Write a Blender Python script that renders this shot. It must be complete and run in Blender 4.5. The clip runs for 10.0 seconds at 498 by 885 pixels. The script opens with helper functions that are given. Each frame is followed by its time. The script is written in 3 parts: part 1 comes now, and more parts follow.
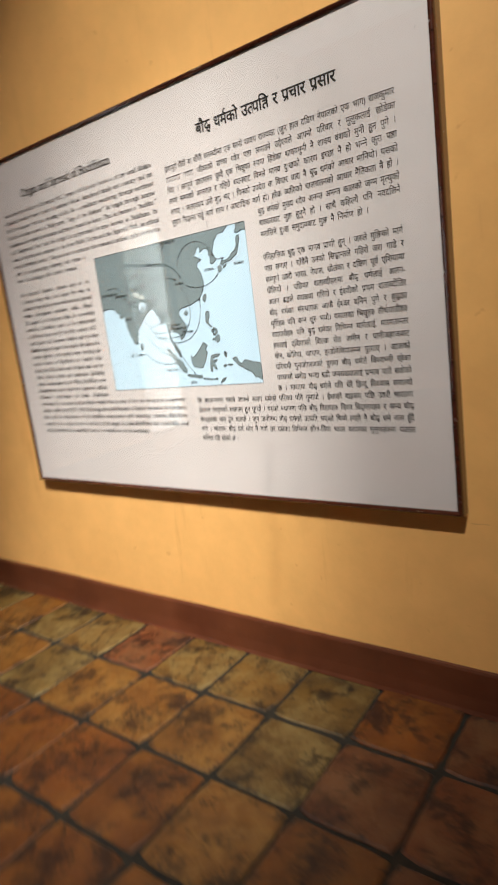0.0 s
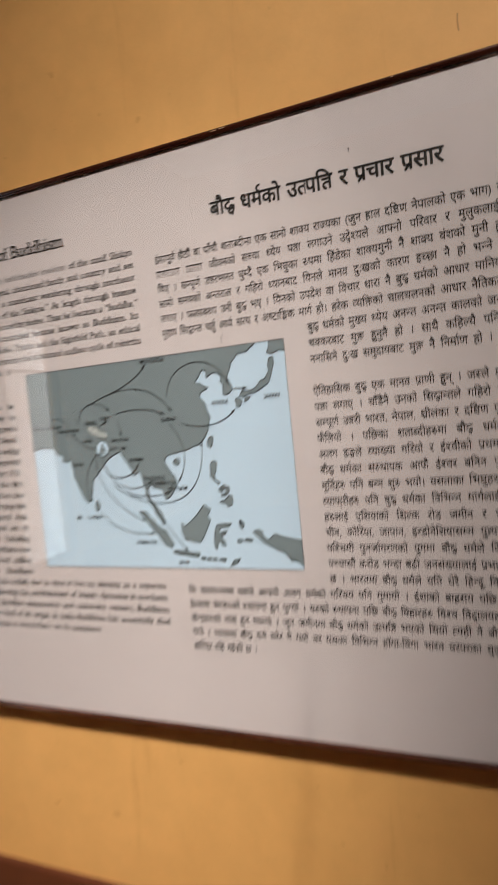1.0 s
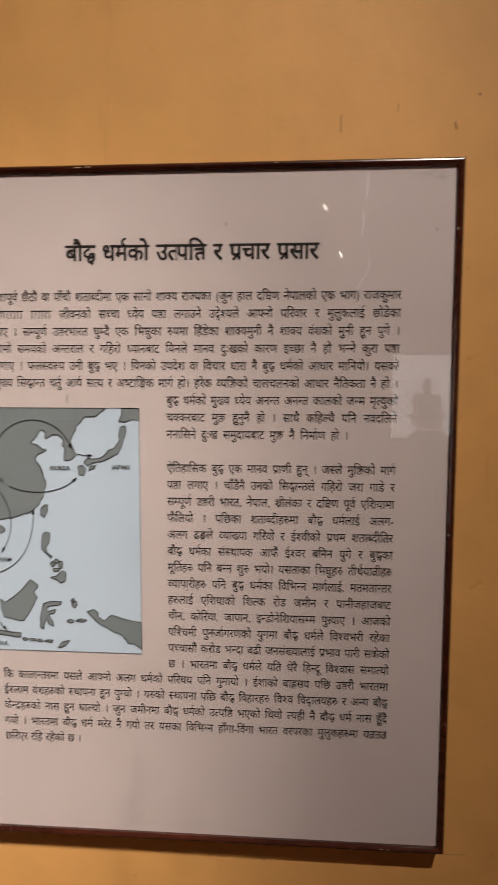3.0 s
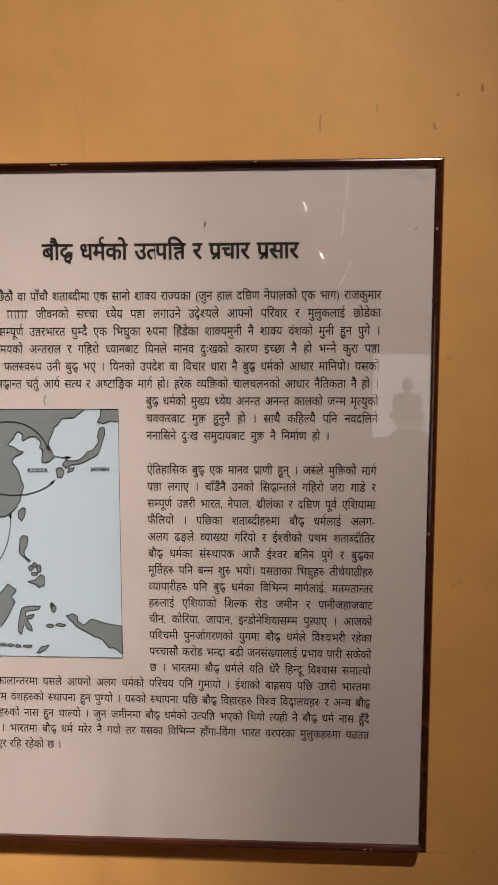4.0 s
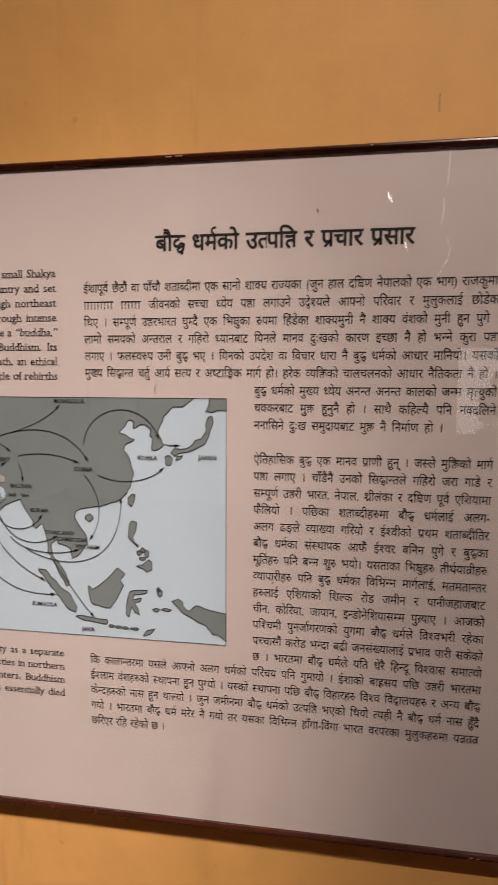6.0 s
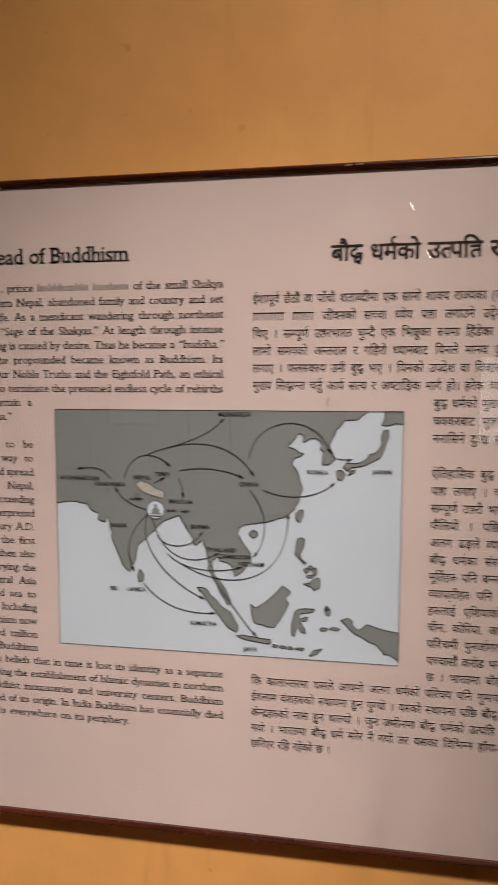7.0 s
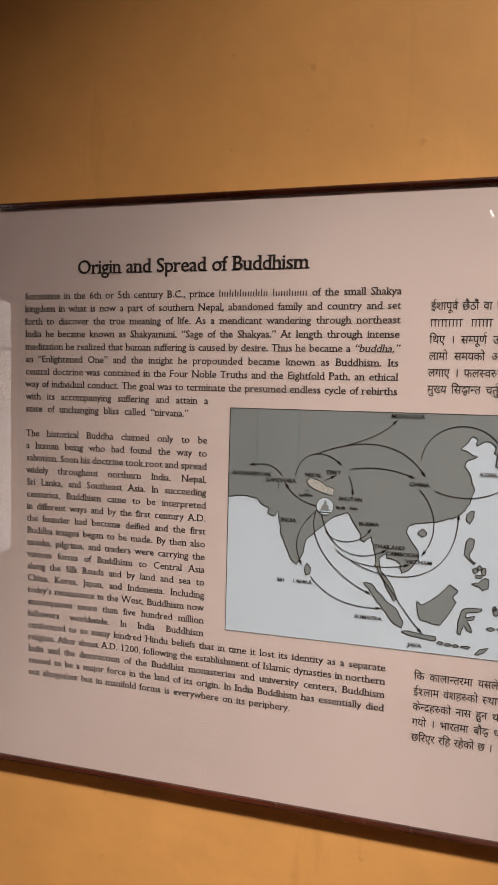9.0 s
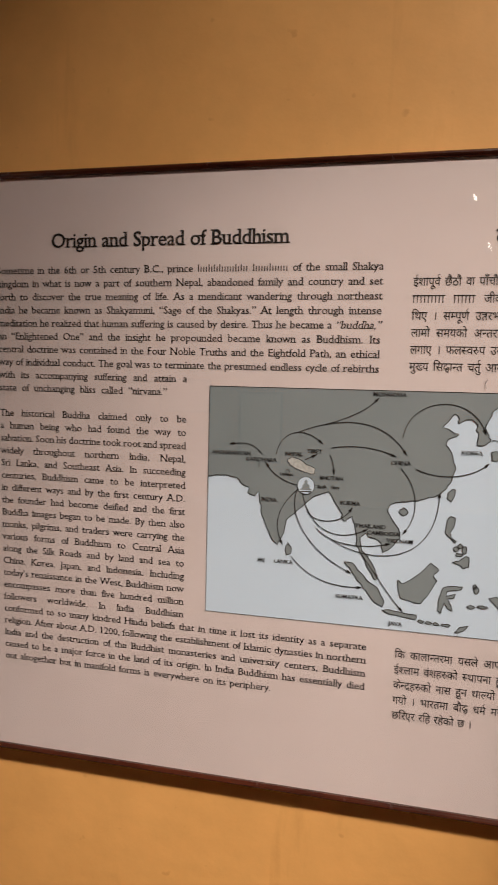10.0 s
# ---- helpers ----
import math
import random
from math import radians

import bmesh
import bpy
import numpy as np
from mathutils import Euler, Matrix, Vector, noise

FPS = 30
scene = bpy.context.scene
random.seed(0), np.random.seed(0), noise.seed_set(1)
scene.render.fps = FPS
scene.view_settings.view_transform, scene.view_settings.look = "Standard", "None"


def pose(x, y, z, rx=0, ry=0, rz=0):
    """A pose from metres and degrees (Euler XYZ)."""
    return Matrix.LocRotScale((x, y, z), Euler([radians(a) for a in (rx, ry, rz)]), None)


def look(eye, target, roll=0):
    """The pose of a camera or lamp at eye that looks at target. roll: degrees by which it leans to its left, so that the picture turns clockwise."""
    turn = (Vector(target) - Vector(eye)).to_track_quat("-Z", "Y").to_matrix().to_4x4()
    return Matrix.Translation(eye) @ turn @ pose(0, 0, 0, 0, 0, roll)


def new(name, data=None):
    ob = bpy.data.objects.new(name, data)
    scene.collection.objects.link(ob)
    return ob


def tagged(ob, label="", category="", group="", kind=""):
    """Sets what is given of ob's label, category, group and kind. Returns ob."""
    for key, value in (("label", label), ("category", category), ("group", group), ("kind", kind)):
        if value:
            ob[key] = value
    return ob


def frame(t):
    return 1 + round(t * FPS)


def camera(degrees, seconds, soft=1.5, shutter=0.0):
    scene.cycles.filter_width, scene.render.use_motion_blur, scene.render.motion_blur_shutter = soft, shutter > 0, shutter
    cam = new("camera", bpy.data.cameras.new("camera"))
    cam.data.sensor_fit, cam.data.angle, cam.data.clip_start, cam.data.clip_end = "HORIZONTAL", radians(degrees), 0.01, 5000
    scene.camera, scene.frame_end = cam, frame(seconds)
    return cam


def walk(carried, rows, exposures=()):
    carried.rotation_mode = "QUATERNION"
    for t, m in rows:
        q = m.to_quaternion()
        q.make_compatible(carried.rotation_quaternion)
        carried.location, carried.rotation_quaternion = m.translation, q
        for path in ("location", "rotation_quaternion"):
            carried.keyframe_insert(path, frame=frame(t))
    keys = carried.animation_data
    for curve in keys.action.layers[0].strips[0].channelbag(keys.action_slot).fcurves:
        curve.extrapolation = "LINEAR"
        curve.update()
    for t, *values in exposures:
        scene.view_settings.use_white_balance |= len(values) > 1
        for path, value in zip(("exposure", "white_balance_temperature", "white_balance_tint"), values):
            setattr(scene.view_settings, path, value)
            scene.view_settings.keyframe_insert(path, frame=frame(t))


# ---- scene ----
cam = camera(44.7, 10.0, soft=1.5, shutter=0.55)
PATH = [
    (0, (1.705, -1.483, 1.145), (0.514, 0.076, 0.754), -7.3),
    (0.2, (1.483, -1.48, 1.191), (0.449, 0.183, 0.787), -8.9),
    (0.5, (1.275, -1.389, 1.201), (0.337, 0.343, 0.853), -7.7),
    (1, (1.045, -1.143, 1.29), (0.266, 0.696, 1.183), -5.5),
    (1.5, (0.887, -1.022, 1.413), (0.492, 0.933, 1.253), -2.0),
    (2, (0.816, -1.047, 1.472), (0.527, 0.928, 1.349), 0.8),
    (2.5, (0.884, -1.079, 1.454), (0.675, 0.902, 1.277), 1.1),
    (3, (0.931, -1.095, 1.455), (0.798, 0.894, 1.287), 0.2),
    (3.2, (0.912, -1.086, 1.472), (0.866, 0.904, 1.276), 0.2),
    (4.5, (0.943, -1.088, 1.449), (0.824, 0.902, 1.293), -0.1),
    (5, (0.921, -1.077, 1.449), (0.742, 0.907, 1.271), 0.0),
    (5.2, (0.907, -1.074, 1.453), (0.705, 0.908, 1.281), 0.2),
    (6.3, (0.819, -1.095, 1.445), (0.491, 0.869, 1.257), 0.3),
    (6.5, (0.732, -1.102, 1.458), (0.447, 0.87, 1.28), 0.4),
    (7, (0.544, -1.103, 1.453), (0.248, 0.869, 1.295), 0.2),
    (7.5, (0.431, -1.117, 1.456), (0.068, 0.845, 1.305), 0.2),
    (8, (0.369, -1.147, 1.466), (-0.038, 0.807, 1.344), 1.3),
    (8.5, (0.319, -1.176, 1.453), (-0.139, 0.766, 1.318), 1.8),
    (9, (0.321, -1.199, 1.439), (-0.134, 0.744, 1.301), 1.5),
    (9.5, (0.315, -1.195, 1.431), (-0.138, 0.745, 1.249), 1.4),
    (10, (0.323, -1.179, 1.426), (-0.075, 0.772, 1.239), 1.5),
]
EXPOSURE = ((0.0, 0.68, 5800, -3), (0.5, 0.31, 5850, 1), (1.0, 0.0, 6050, 5), (1.5, -0.27, 6300, 9), (2.5, -0.23, 6650, 13), (4.5, -0.09, 6550, 10), (5.2, -0.12, 6650, 12), (6.5, -0.26, 6900, 17), (7.5, -0.30, 6950, 18), (8.5, -0.17, 6850, 16), (10.0, -0.19, 6850, 15))
walk(cam, [(t, look(eye, target, roll)) for t, eye, target, roll in PATH], EXPOSURE)

# ---- light ----
world = bpy.data.worlds.new("world")
scene.world = world
world.use_nodes = True
wn, wl = world.node_tree.nodes, world.node_tree.links
sky = wn.new("ShaderNodeTexSky")
sky.sky_type, sky.sun_disc = "NISHITA", False
sky.sun_elevation, sky.sun_rotation = radians(38), radians(200)
wl.new(sky.outputs[0], wn["Background"].inputs[0])
wn["Background"].inputs[1].default_value = 0.08


def lamp(name, kind, m, energy, colour, **more):
    data = bpy.data.lights.new(name, kind)
    data.energy, data.color = energy, colour
    if kind == "SPOT":
        data.spot_size, data.spot_blend, data.shadow_soft_size = radians(more["cone"]), more["blend"], more["size"]
    ob = new(name, data)
    ob.matrix_world = m
    return ob


WARM = (1.0, 0.92, 0.82)
# the three ceiling spots that wash the panel, the wall round it and the floor below
SPOTS = (
    (Vector((1.974, -2.60, 4.28)), (0.060, 0.0, 0.790), 23.5, 610),
    (Vector((1.940, -2.45, 4.24)), (0.310, 0.0, 1.020), 44.5, 490),
    (Vector((1.849, -2.70, 4.25)), (-0.211, 0.0, -0.429), 26.0, 410),
)
for spot_eye, spot_aim, cone, watts in SPOTS:
    lamp("spot_light", "SPOT", look(spot_eye, spot_aim), watts, WARM, cone=cone, blend=1.0, size=0.03)


# ---- materials ----
def srgb(r, g, b):
    return tuple(((c / 255 + 0.055) / 1.055) ** 2.4 if c > 10 else c / 255 / 12.92 for c in (r, g, b)) + (1,)


class Mat:
    """A node material with a principled shader and a few shortcuts."""

    def __init__(self, name, rough=0.6, metal=0.0, coat=0.0, spec=0.5):
        self.m = bpy.data.materials.new(name)
        self.m.use_nodes = True
        self.n, self.l = self.m.node_tree.nodes, self.m.node_tree.links
        self.p = self.n["Principled BSDF"]
        self.p.inputs["Roughness"].default_value = rough
        self.p.inputs["Metallic"].default_value = metal
        self.p.inputs["Coat Weight"].default_value = coat
        self.p.inputs["Specular IOR Level"].default_value = spec
        self.co = None

    def coords(self):
        if not self.co:
            tex = self.n.new("ShaderNodeTexCoord")
            self.co = tex.outputs["Object"]
        return self.co

    def noise(self, scale, detail=4, rough=0.55, stretch=None, dist=0.0):
        t = self.n.new("ShaderNodeTexNoise")
        t.inputs["Scale"].default_value, t.inputs["Detail"].default_value = scale, detail
        t.inputs["Roughness"].default_value, t.inputs["Distortion"].default_value = rough, dist
        src = self.coords()
        if stretch:
            mp = self.n.new("ShaderNodeMapping")
            mp.inputs["Scale"].default_value = stretch
            self.l.new(src, mp.inputs[0])
            src = mp.outputs[0]
        self.l.new(src, t.inputs["Vector"])
        return t.outputs["Fac"]

    def ramp(self, fac, *stops):
        r = self.n.new("ShaderNodeValToRGB")
        el = r.color_ramp.elements
        while len(el) < len(stops):
            el.new(0.5)
        for e, (pos, col) in zip(el, stops):
            e.position, e.color = pos, col if len(col) == 4 else (*col, 1)
        self.l.new(fac, r.inputs[0])
        return r.outputs[0]

    def mix(self, a, b, fac, mode="MIX"):
        x = self.n.new("ShaderNodeMix")
        x.data_type, x.blend_type = "RGBA", mode
        for sock, v in ((x.inputs[6], a), (x.inputs[7], b), (x.inputs[0], fac)):
            if hasattr(v, "links"):
                self.l.new(v, sock)
            else:
                sock.default_value = v
        return x.outputs[2]

    def colour(self, c):
        if hasattr(c, "links"):
            self.l.new(c, self.p.inputs["Base Color"])
        else:
            self.p.inputs["Base Color"].default_value = c
        return self

    def rough(self, fac, lo, hi):
        r = self.n.new("ShaderNodeMapRange")
        r.inputs[3].default_value, r.inputs[4].default_value = lo, hi
        self.l.new(fac, r.inputs[0])
        self.l.new(r.outputs[0], self.p.inputs["Roughness"])
        return self

    def bump(self, fac, strength, distance=0.01):
        b = self.n.new("ShaderNodeBump")
        b.inputs["Strength"].default_value, b.inputs["Distance"].default_value = strength, distance
        self.l.new(fac, b.inputs["Height"])
        if self.p.inputs["Normal"].links:
            self.l.new(self.p.inputs["Normal"].links[0].from_socket, b.inputs["Normal"])
        self.l.new(b.outputs[0], self.p.inputs["Normal"])
        return self

    def random(self):
        return self.n.new("ShaderNodeObjectInfo").outputs["Random"]


def wall_paint():
    a = Mat("ochre_wall_paint", 0.62, spec=0.35)
    base = a.ramp(a.noise(1.1, 3), (0.3, (0.77, 0.390, 0.120)), (0.7, (0.85, 0.442, 0.146)))
    mott = a.ramp(a.noise(9, 6, 0.65), (0.35, (0.86, 0.86, 0.86)), (0.65, (1.0, 1.0, 1.0)))
    c = a.mix(base, mott, 0.55, "MULTIPLY")
    drip = a.ramp(a.noise(7, 5, 0.6, (1.6, 1.6, 0.22)), (0.62, (1, 1, 1)), (0.78, (0.62, 0.52, 0.42)))
    c = a.mix(c, drip, 0.34, "MULTIPLY")
    spots = a.ramp(a.noise(26, 2, 0.5), (0.70, (1, 1, 1)), (0.76, (0.5, 0.36, 0.22)))
    c = a.mix(c, spots, 0.24, "MULTIPLY")
    a.colour(c)
    a.bump(a.noise(4.0, 3), 0.35, 0.02)
    a.bump(a.noise(120, 3), 0.12, 0.002)
    return a.m


def plain(name, c1, c2, scale, rough=0.6, bump=0.1, dist=0.003, **k):
    a = Mat(name, rough, **k)
    a.colour(a.ramp(a.noise(scale, 5, 0.6), (0.3, c1), (0.7, c2)))
    if bump:
        a.bump(a.noise(scale * 6, 4), bump, dist)
    return a.m


def red_band():
    a = Mat("oxide_red_gloss_paint", 0.38)
    c = a.ramp(a.noise(5, 5, 0.6), (0.3, (0.080, 0.019, 0.007)), (0.7, (0.128, 0.034, 0.012)))
    scuff = a.ramp(a.noise(14, 6, 0.7, (0.5, 1, 2.2)), (0.60, (0, 0, 0)), (0.74, (1, 1, 1)))
    a.colour(a.mix(c, (0.20, 0.085, 0.045, 1), a.mix((0, 0, 0, 1), scuff, 0.4)))
    a.rough(a.noise(10), 0.3, 0.6)
    a.bump(a.noise(40, 4), 0.25, 0.004)
    return a.m


def terracotta(name, dark, lit, worn):
    a = Mat(name, 0.6)
    r = a.random()
    shift = a.n.new("ShaderNodeVectorMath")
    shift.operation = "ADD"
    mul = a.n.new("ShaderNodeVectorMath")
    mul.operation = "SCALE"
    mul.inputs[0].default_value = (37.0, 19.0, 7.0)
    a.l.new(r, mul.inputs["Scale"])
    a.l.new(a.coords(), shift.inputs[0])
    a.l.new(mul.outputs[0], shift.inputs[1])
    a.co = shift.outputs[0]
    base = a.ramp(a.noise(9, 5, 0.6), (0.28, dark), (0.72, lit))
    tint = a.ramp(r, (0.0, (0.72, 0.66, 0.60)), (0.5, (1, 1, 1)), (1.0, (1.14, 0.96, 0.78)))
    c = a.mix(base, tint, 0.8, "MULTIPLY")
    wear = a.ramp(a.noise(6, 14, 0.78), (0.46, (0, 0, 0)), (0.60, (1, 1, 1)))
    c = a.mix(c, worn, a.mix((0, 0, 0, 1), wear, 0.55))
    crust = a.ramp(a.noise(8, 14, 0.82, None, 0.15), (0.49, (1, 1, 1)), (0.57, (0.16, 0.12, 0.08)))
    c = a.mix(c, crust, 0.92, "MULTIPLY")
    pits = a.ramp(a.noise(42, 8, 0.75), (0.60, (1, 1, 1)), (0.70, (0.20, 0.15, 0.10)))
    c = a.mix(c, pits, 0.7, "MULTIPLY")
    a.colour(c)
    a.rough(a.noise(16, 5), 0.38, 0.75)
    a.bump(a.noise(8, 14, 0.82, None, 0.15), 0.6, 0.007)
    a.bump(a.noise(70, 4), 0.3, 0.002)
    return a.m


def varnished_wood():
    a = Mat("dark_varnished_wood", 0.22, coat=0.35)
    c = a.ramp(a.noise(60, 5, 0.6, (0.12, 1, 1)), (0.3, (0.030, 0.007, 0.004)), (0.7, (0.080, 0.019, 0.009)))
    chip = a.ramp(a.noise(45, 3, 0.5), (0.74, (0, 0, 0)), (0.78, (1, 1, 1)))
    a.colour(a.mix(c, (0.24, 0.13, 0.07, 1), a.mix((0, 0, 0, 1), chip, 0.5)))
    a.rough(a.noise(35, 4), 0.14, 0.34)
    a.bump(a.noise(120, 4, 0.6, (0.1, 1, 1)), 0.12, 0.001)
    return a.m


def sheet_paper():
    a = Mat("pinkish_printed_paper", 0.55, spec=0.3)
    c = a.ramp(a.noise(2.0, 3), (0.3, (0.655, 0.552, 0.538)), (0.7, (0.720, 0.610, 0.596)))
    a.colour(a.mix(c, a.ramp(a.noise(18, 5, 0.6), (0.35, (0.94, 0.94, 0.93)), (0.65, (1, 1, 1))), 0.6, "MULTIPLY"))
    a.bump(a.noise(2.5, 2), 0.1, 0.01)
    return a.m


def glass_pane():
    """Thin clear glass: it lets straight through what its gloss does not throw back."""
    m = bpy.data.materials.new("clear_glass")
    m.use_nodes = True
    n, l = m.node_tree.nodes, m.node_tree.links
    n.remove(n["Principled BSDF"])
    clear, gloss, mixer, edge = n.new("ShaderNodeBsdfTransparent"), n.new("ShaderNodeBsdfGlossy"), n.new("ShaderNodeMixShader"), n.new("ShaderNodeLayerWeight")
    clear.inputs[0].default_value = (0.985, 0.99, 0.985, 1)
    gloss.inputs["Roughness"].default_value = 0.0
    power, scale = n.new("ShaderNodeMath"), n.new("ShaderNodeMath")
    power.operation, power.inputs[1].default_value = "POWER", 5.0
    scale.operation, scale.inputs[1].default_value, scale.inputs[2].default_value = "MULTIPLY_ADD", 0.96, 0.04
    edge.inputs[0].default_value = 0.5
    l.new(edge.outputs["Facing"], power.inputs[0])
    l.new(power.outputs[0], scale.inputs[0])
    l.new(scale.outputs[0], mixer.inputs[0])
    l.new(clear.outputs[0], mixer.inputs[1])
    l.new(gloss.outputs[0], mixer.inputs[2])
    l.new(mixer.outputs[0], n["Material Output"].inputs[0])
    return m


def glow(name, colour, strength):
    m = bpy.data.materials.new(name)
    m.use_nodes = True
    p = m.node_tree.nodes["Principled BSDF"]
    p.inputs["Base Color"].default_value = (0.8, 0.8, 0.8, 1)
    p.inputs["Emission Color"].default_value = (*colour, 1)
    p.inputs["Emission Strength"].default_value = strength
    return m


WALL = wall_paint()
BAND = red_band()
TILE = terracotta("worn_terracotta", (0.100, 0.036, 0.005), (0.21, 0.083, 0.010), (0.27, 0.136, 0.030, 1))
TILE_WORN = terracotta("yellow_worn_terracotta", (0.080, 0.040, 0.008), (0.165, 0.088, 0.017), (0.25, 0.170, 0.058, 1))
TILE_ORANGE = terracotta("orange_terracotta", (0.078, 0.021, 0.0025), (0.172, 0.052, 0.004), (0.21, 0.076, 0.008, 1))
TILE_DARK = terracotta("dark_terracotta", (0.070, 0.018, 0.005), (0.150, 0.042, 0.010), (0.18, 0.08, 0.03, 1))
JOINT = plain("dark_mortar", (0.008, 0.006, 0.004), (0.024, 0.017, 0.010), 22, 0.9, 0.8, 0.006)
WOOD = varnished_wood()
PAPER = sheet_paper()
SEA = plain("pale_blue_print", (0.575, 0.680, 0.800), (0.615, 0.725, 0.850), 4, 0.55, 0)
LAND = plain("grey_print", (0.212, 0.243, 0.256), (0.238, 0.270, 0.284), 5, 0.55, 0)
PALE = plain("pale_print", (0.34, 0.344, 0.336), (0.62, 0.62, 0.60), 160, 0.55, 0)
INK = plain("black_ink", (0.022, 0.019, 0.019), (0.032, 0.028, 0.027), 30, 0.6, 0, spec=0.15)
GLASS = glass_pane()
STEEL = plain("dull_steel", (0.5, 0.48, 0.45), (0.62, 0.6, 0.56), 40, 0.35, 0.1, metal=1.0)
LIME = plain("aged_limewash", (0.50, 0.42, 0.31), (0.60, 0.51, 0.39), 3, 0.85, 0.2)
TIMBER = plain("dark_timber", (0.05, 0.025, 0.012), (0.10, 0.05, 0.025), 30, 0.5, 0.2)
BRONZE = plain("dark_bronze", (0.10, 0.065, 0.035), (0.17, 0.11, 0.06), 20, 0.45, 0.1, metal=0.7)
STONE = plain("grey_stone", (0.22, 0.20, 0.18), (0.34, 0.31, 0.28), 25, 0.8, 0.4)
SKYGLOW = glow("daylight_haze", (0.80, 0.90, 1.0), 1.1)
# glow graded along y by hand, to set how strongly the glass mirrors the window
haze, hlink = SKYGLOW.node_tree.nodes, SKYGLOW.node_tree.links
hco, hsep, hmap = haze.new("ShaderNodeTexCoord"), haze.new("ShaderNodeSeparateXYZ"), haze.new("ShaderNodeMapRange")
hlink.new(hco.outputs["Object"], hsep.inputs[0])
hlink.new(hsep.outputs["Y"], hmap.inputs[0])
hmap.inputs[1].default_value, hmap.inputs[2].default_value = -4.1, -3.4
hmap.inputs[3].default_value, hmap.inputs[4].default_value = 3.4, 1.0
hlink.new(hmap.outputs[0], haze["Principled BSDF"].inputs["Emission Strength"])
SKYGLOW_FAR = glow("far_daylight_haze", (0.84, 0.92, 1.0), 1.6)
BULB = glow("lit_bulb", (1.0, 0.93, 0.82), 14.0)
# glow of the added cord that stands for a reflected pale streak
STREAK = glow("streak_glow", (0.86, 0.93, 1.0), 2.2)
for tiny in (BULB, STREAK):
    tiny.cycles.emission_sampling = "NONE"
SMUDGE = plain("grey_smudge", (0.54, 0.46, 0.45), (0.64, 0.55, 0.54), 90, 0.7, 0)
SCUFF = plain("brown_scuff", (0.50, 0.255, 0.09), (0.60, 0.31, 0.105), 80, 0.8, 0)
BARE = plain("bare_chipped_wood", (0.42, 0.26, 0.16), (0.55, 0.36, 0.24), 120, 0.8, 0.2)
FABRIC = plain("cream_board", (0.66, 0.58, 0.44), (0.74, 0.66, 0.51), 12, 0.8, 0.1)


# ---- mesh helpers ----
def link(name, bm, mat, parent=None):
    me = bpy.data.meshes.new(name)
    bm.normal_update()
    bm.to_mesh(me)
    bm.free()
    me.materials.append(mat)
    ob = new(name, me)
    if parent:
        ob.parent = parent
    return ob


def part(name, bm, mat, parent, label=""):
    return tagged(link(name, bm, mat, parent), label)


def raw(name, verts, faces, mat, parent=None, label=""):
    me = bpy.data.meshes.new(name)
    me.from_pydata(verts, [], faces)
    me.update()
    me.materials.append(mat)
    ob = new(name, me)
    if parent:
        ob.parent = parent
    return tagged(ob, label)


def box(x0, x1, y0, y1, z0, z1, bevel=0.0, seg=1):
    bm = bmesh.new()
    m = Matrix.LocRotScale(((x0 + x1) / 2, (y0 + y1) / 2, (z0 + z1) / 2), None, (x1 - x0, y1 - y0, z1 - z0))
    bmesh.ops.create_cube(bm, size=1, matrix=m)
    if bevel:
        bmesh.ops.bevel(bm, geom=bm.edges[:], offset=bevel, segments=seg, affect="EDGES")
    return bm


def boxes(*dims):
    bm = bmesh.new()
    for x0, x1, y0, y1, z0, z1 in dims:
        m = Matrix.LocRotScale(((x0 + x1) / 2, (y0 + y1) / 2, (z0 + z1) / 2), None, (x1 - x0, y1 - y0, z1 - z0))
        bmesh.ops.create_cube(bm, size=1, matrix=m)
    return bm


def lathe(profile, seg=24, cx=0.0, cy=0.0, sx=1.0, sy=1.0):
    """A turned form from (radius, height) pairs."""
    verts, faces = [], []
    for r, z in profile:
        for k in range(seg):
            a = 2 * math.pi * k / seg
            verts.append((cx + sx * r * math.cos(a), cy + sy * r * math.sin(a), z))
    for i in range(len(profile) - 1):
        for k in range(seg):
            a, b = i * seg + k, i * seg + (k + 1) % seg
            faces.append((a, b, b + seg, a + seg))
    faces.append(tuple(range(seg))[::-1])
    faces.append(tuple(range((len(profile) - 1) * seg, len(profile) * seg)))
    return verts, faces


def empty(name, x, y, z):
    e = new(name)
    e.location = (x, y, z)
    e.empty_display_size = 0.05
    return e


def under(child, parent):
    """Parent a mesh that is modelled in world metres to a thing that stands elsewhere."""
    child.parent = parent
    child.matrix_parent_inverse = Matrix.Translation(-parent.location)
    return child


# ---- the room ----
X0, X1, Y1, Y0, H = -2.6, 3.3, 0.036, -6.2, 4.40
tagged(link("wall_north", box(X0 - 0.2, X1 + 0.2, Y1, Y1 + 0.25, -0.1, H + 0.2), WALL), "ochre-painted plaster wall with faint stains and drips", "wall", kind="structure")
tagged(link("wall_east", box(X1, X1 + 0.2, Y0 - 0.2, Y1, -0.1, H + 0.2), WALL), "ochre-painted plaster side wall", "wall", kind="structure")
WY0, WY1, WZ0, WZ1 = -3.32, -2.62, 0.12, 2.22
tagged(link("wall_west", boxes((X0 - 0.2, X0, Y0 - 0.2, WY0, -0.1, H + 0.2), (X0 - 0.2, X0, WY1, Y1, -0.1, H + 0.2),
    (X0 - 0.2, X0, WY0, WY1, -0.1, WZ0), (X0 - 0.2, X0, WY0, WY1, WZ1, H + 0.2)), WALL),
    "ochre-painted plaster wall with a tall window opening", "wall", kind="structure")
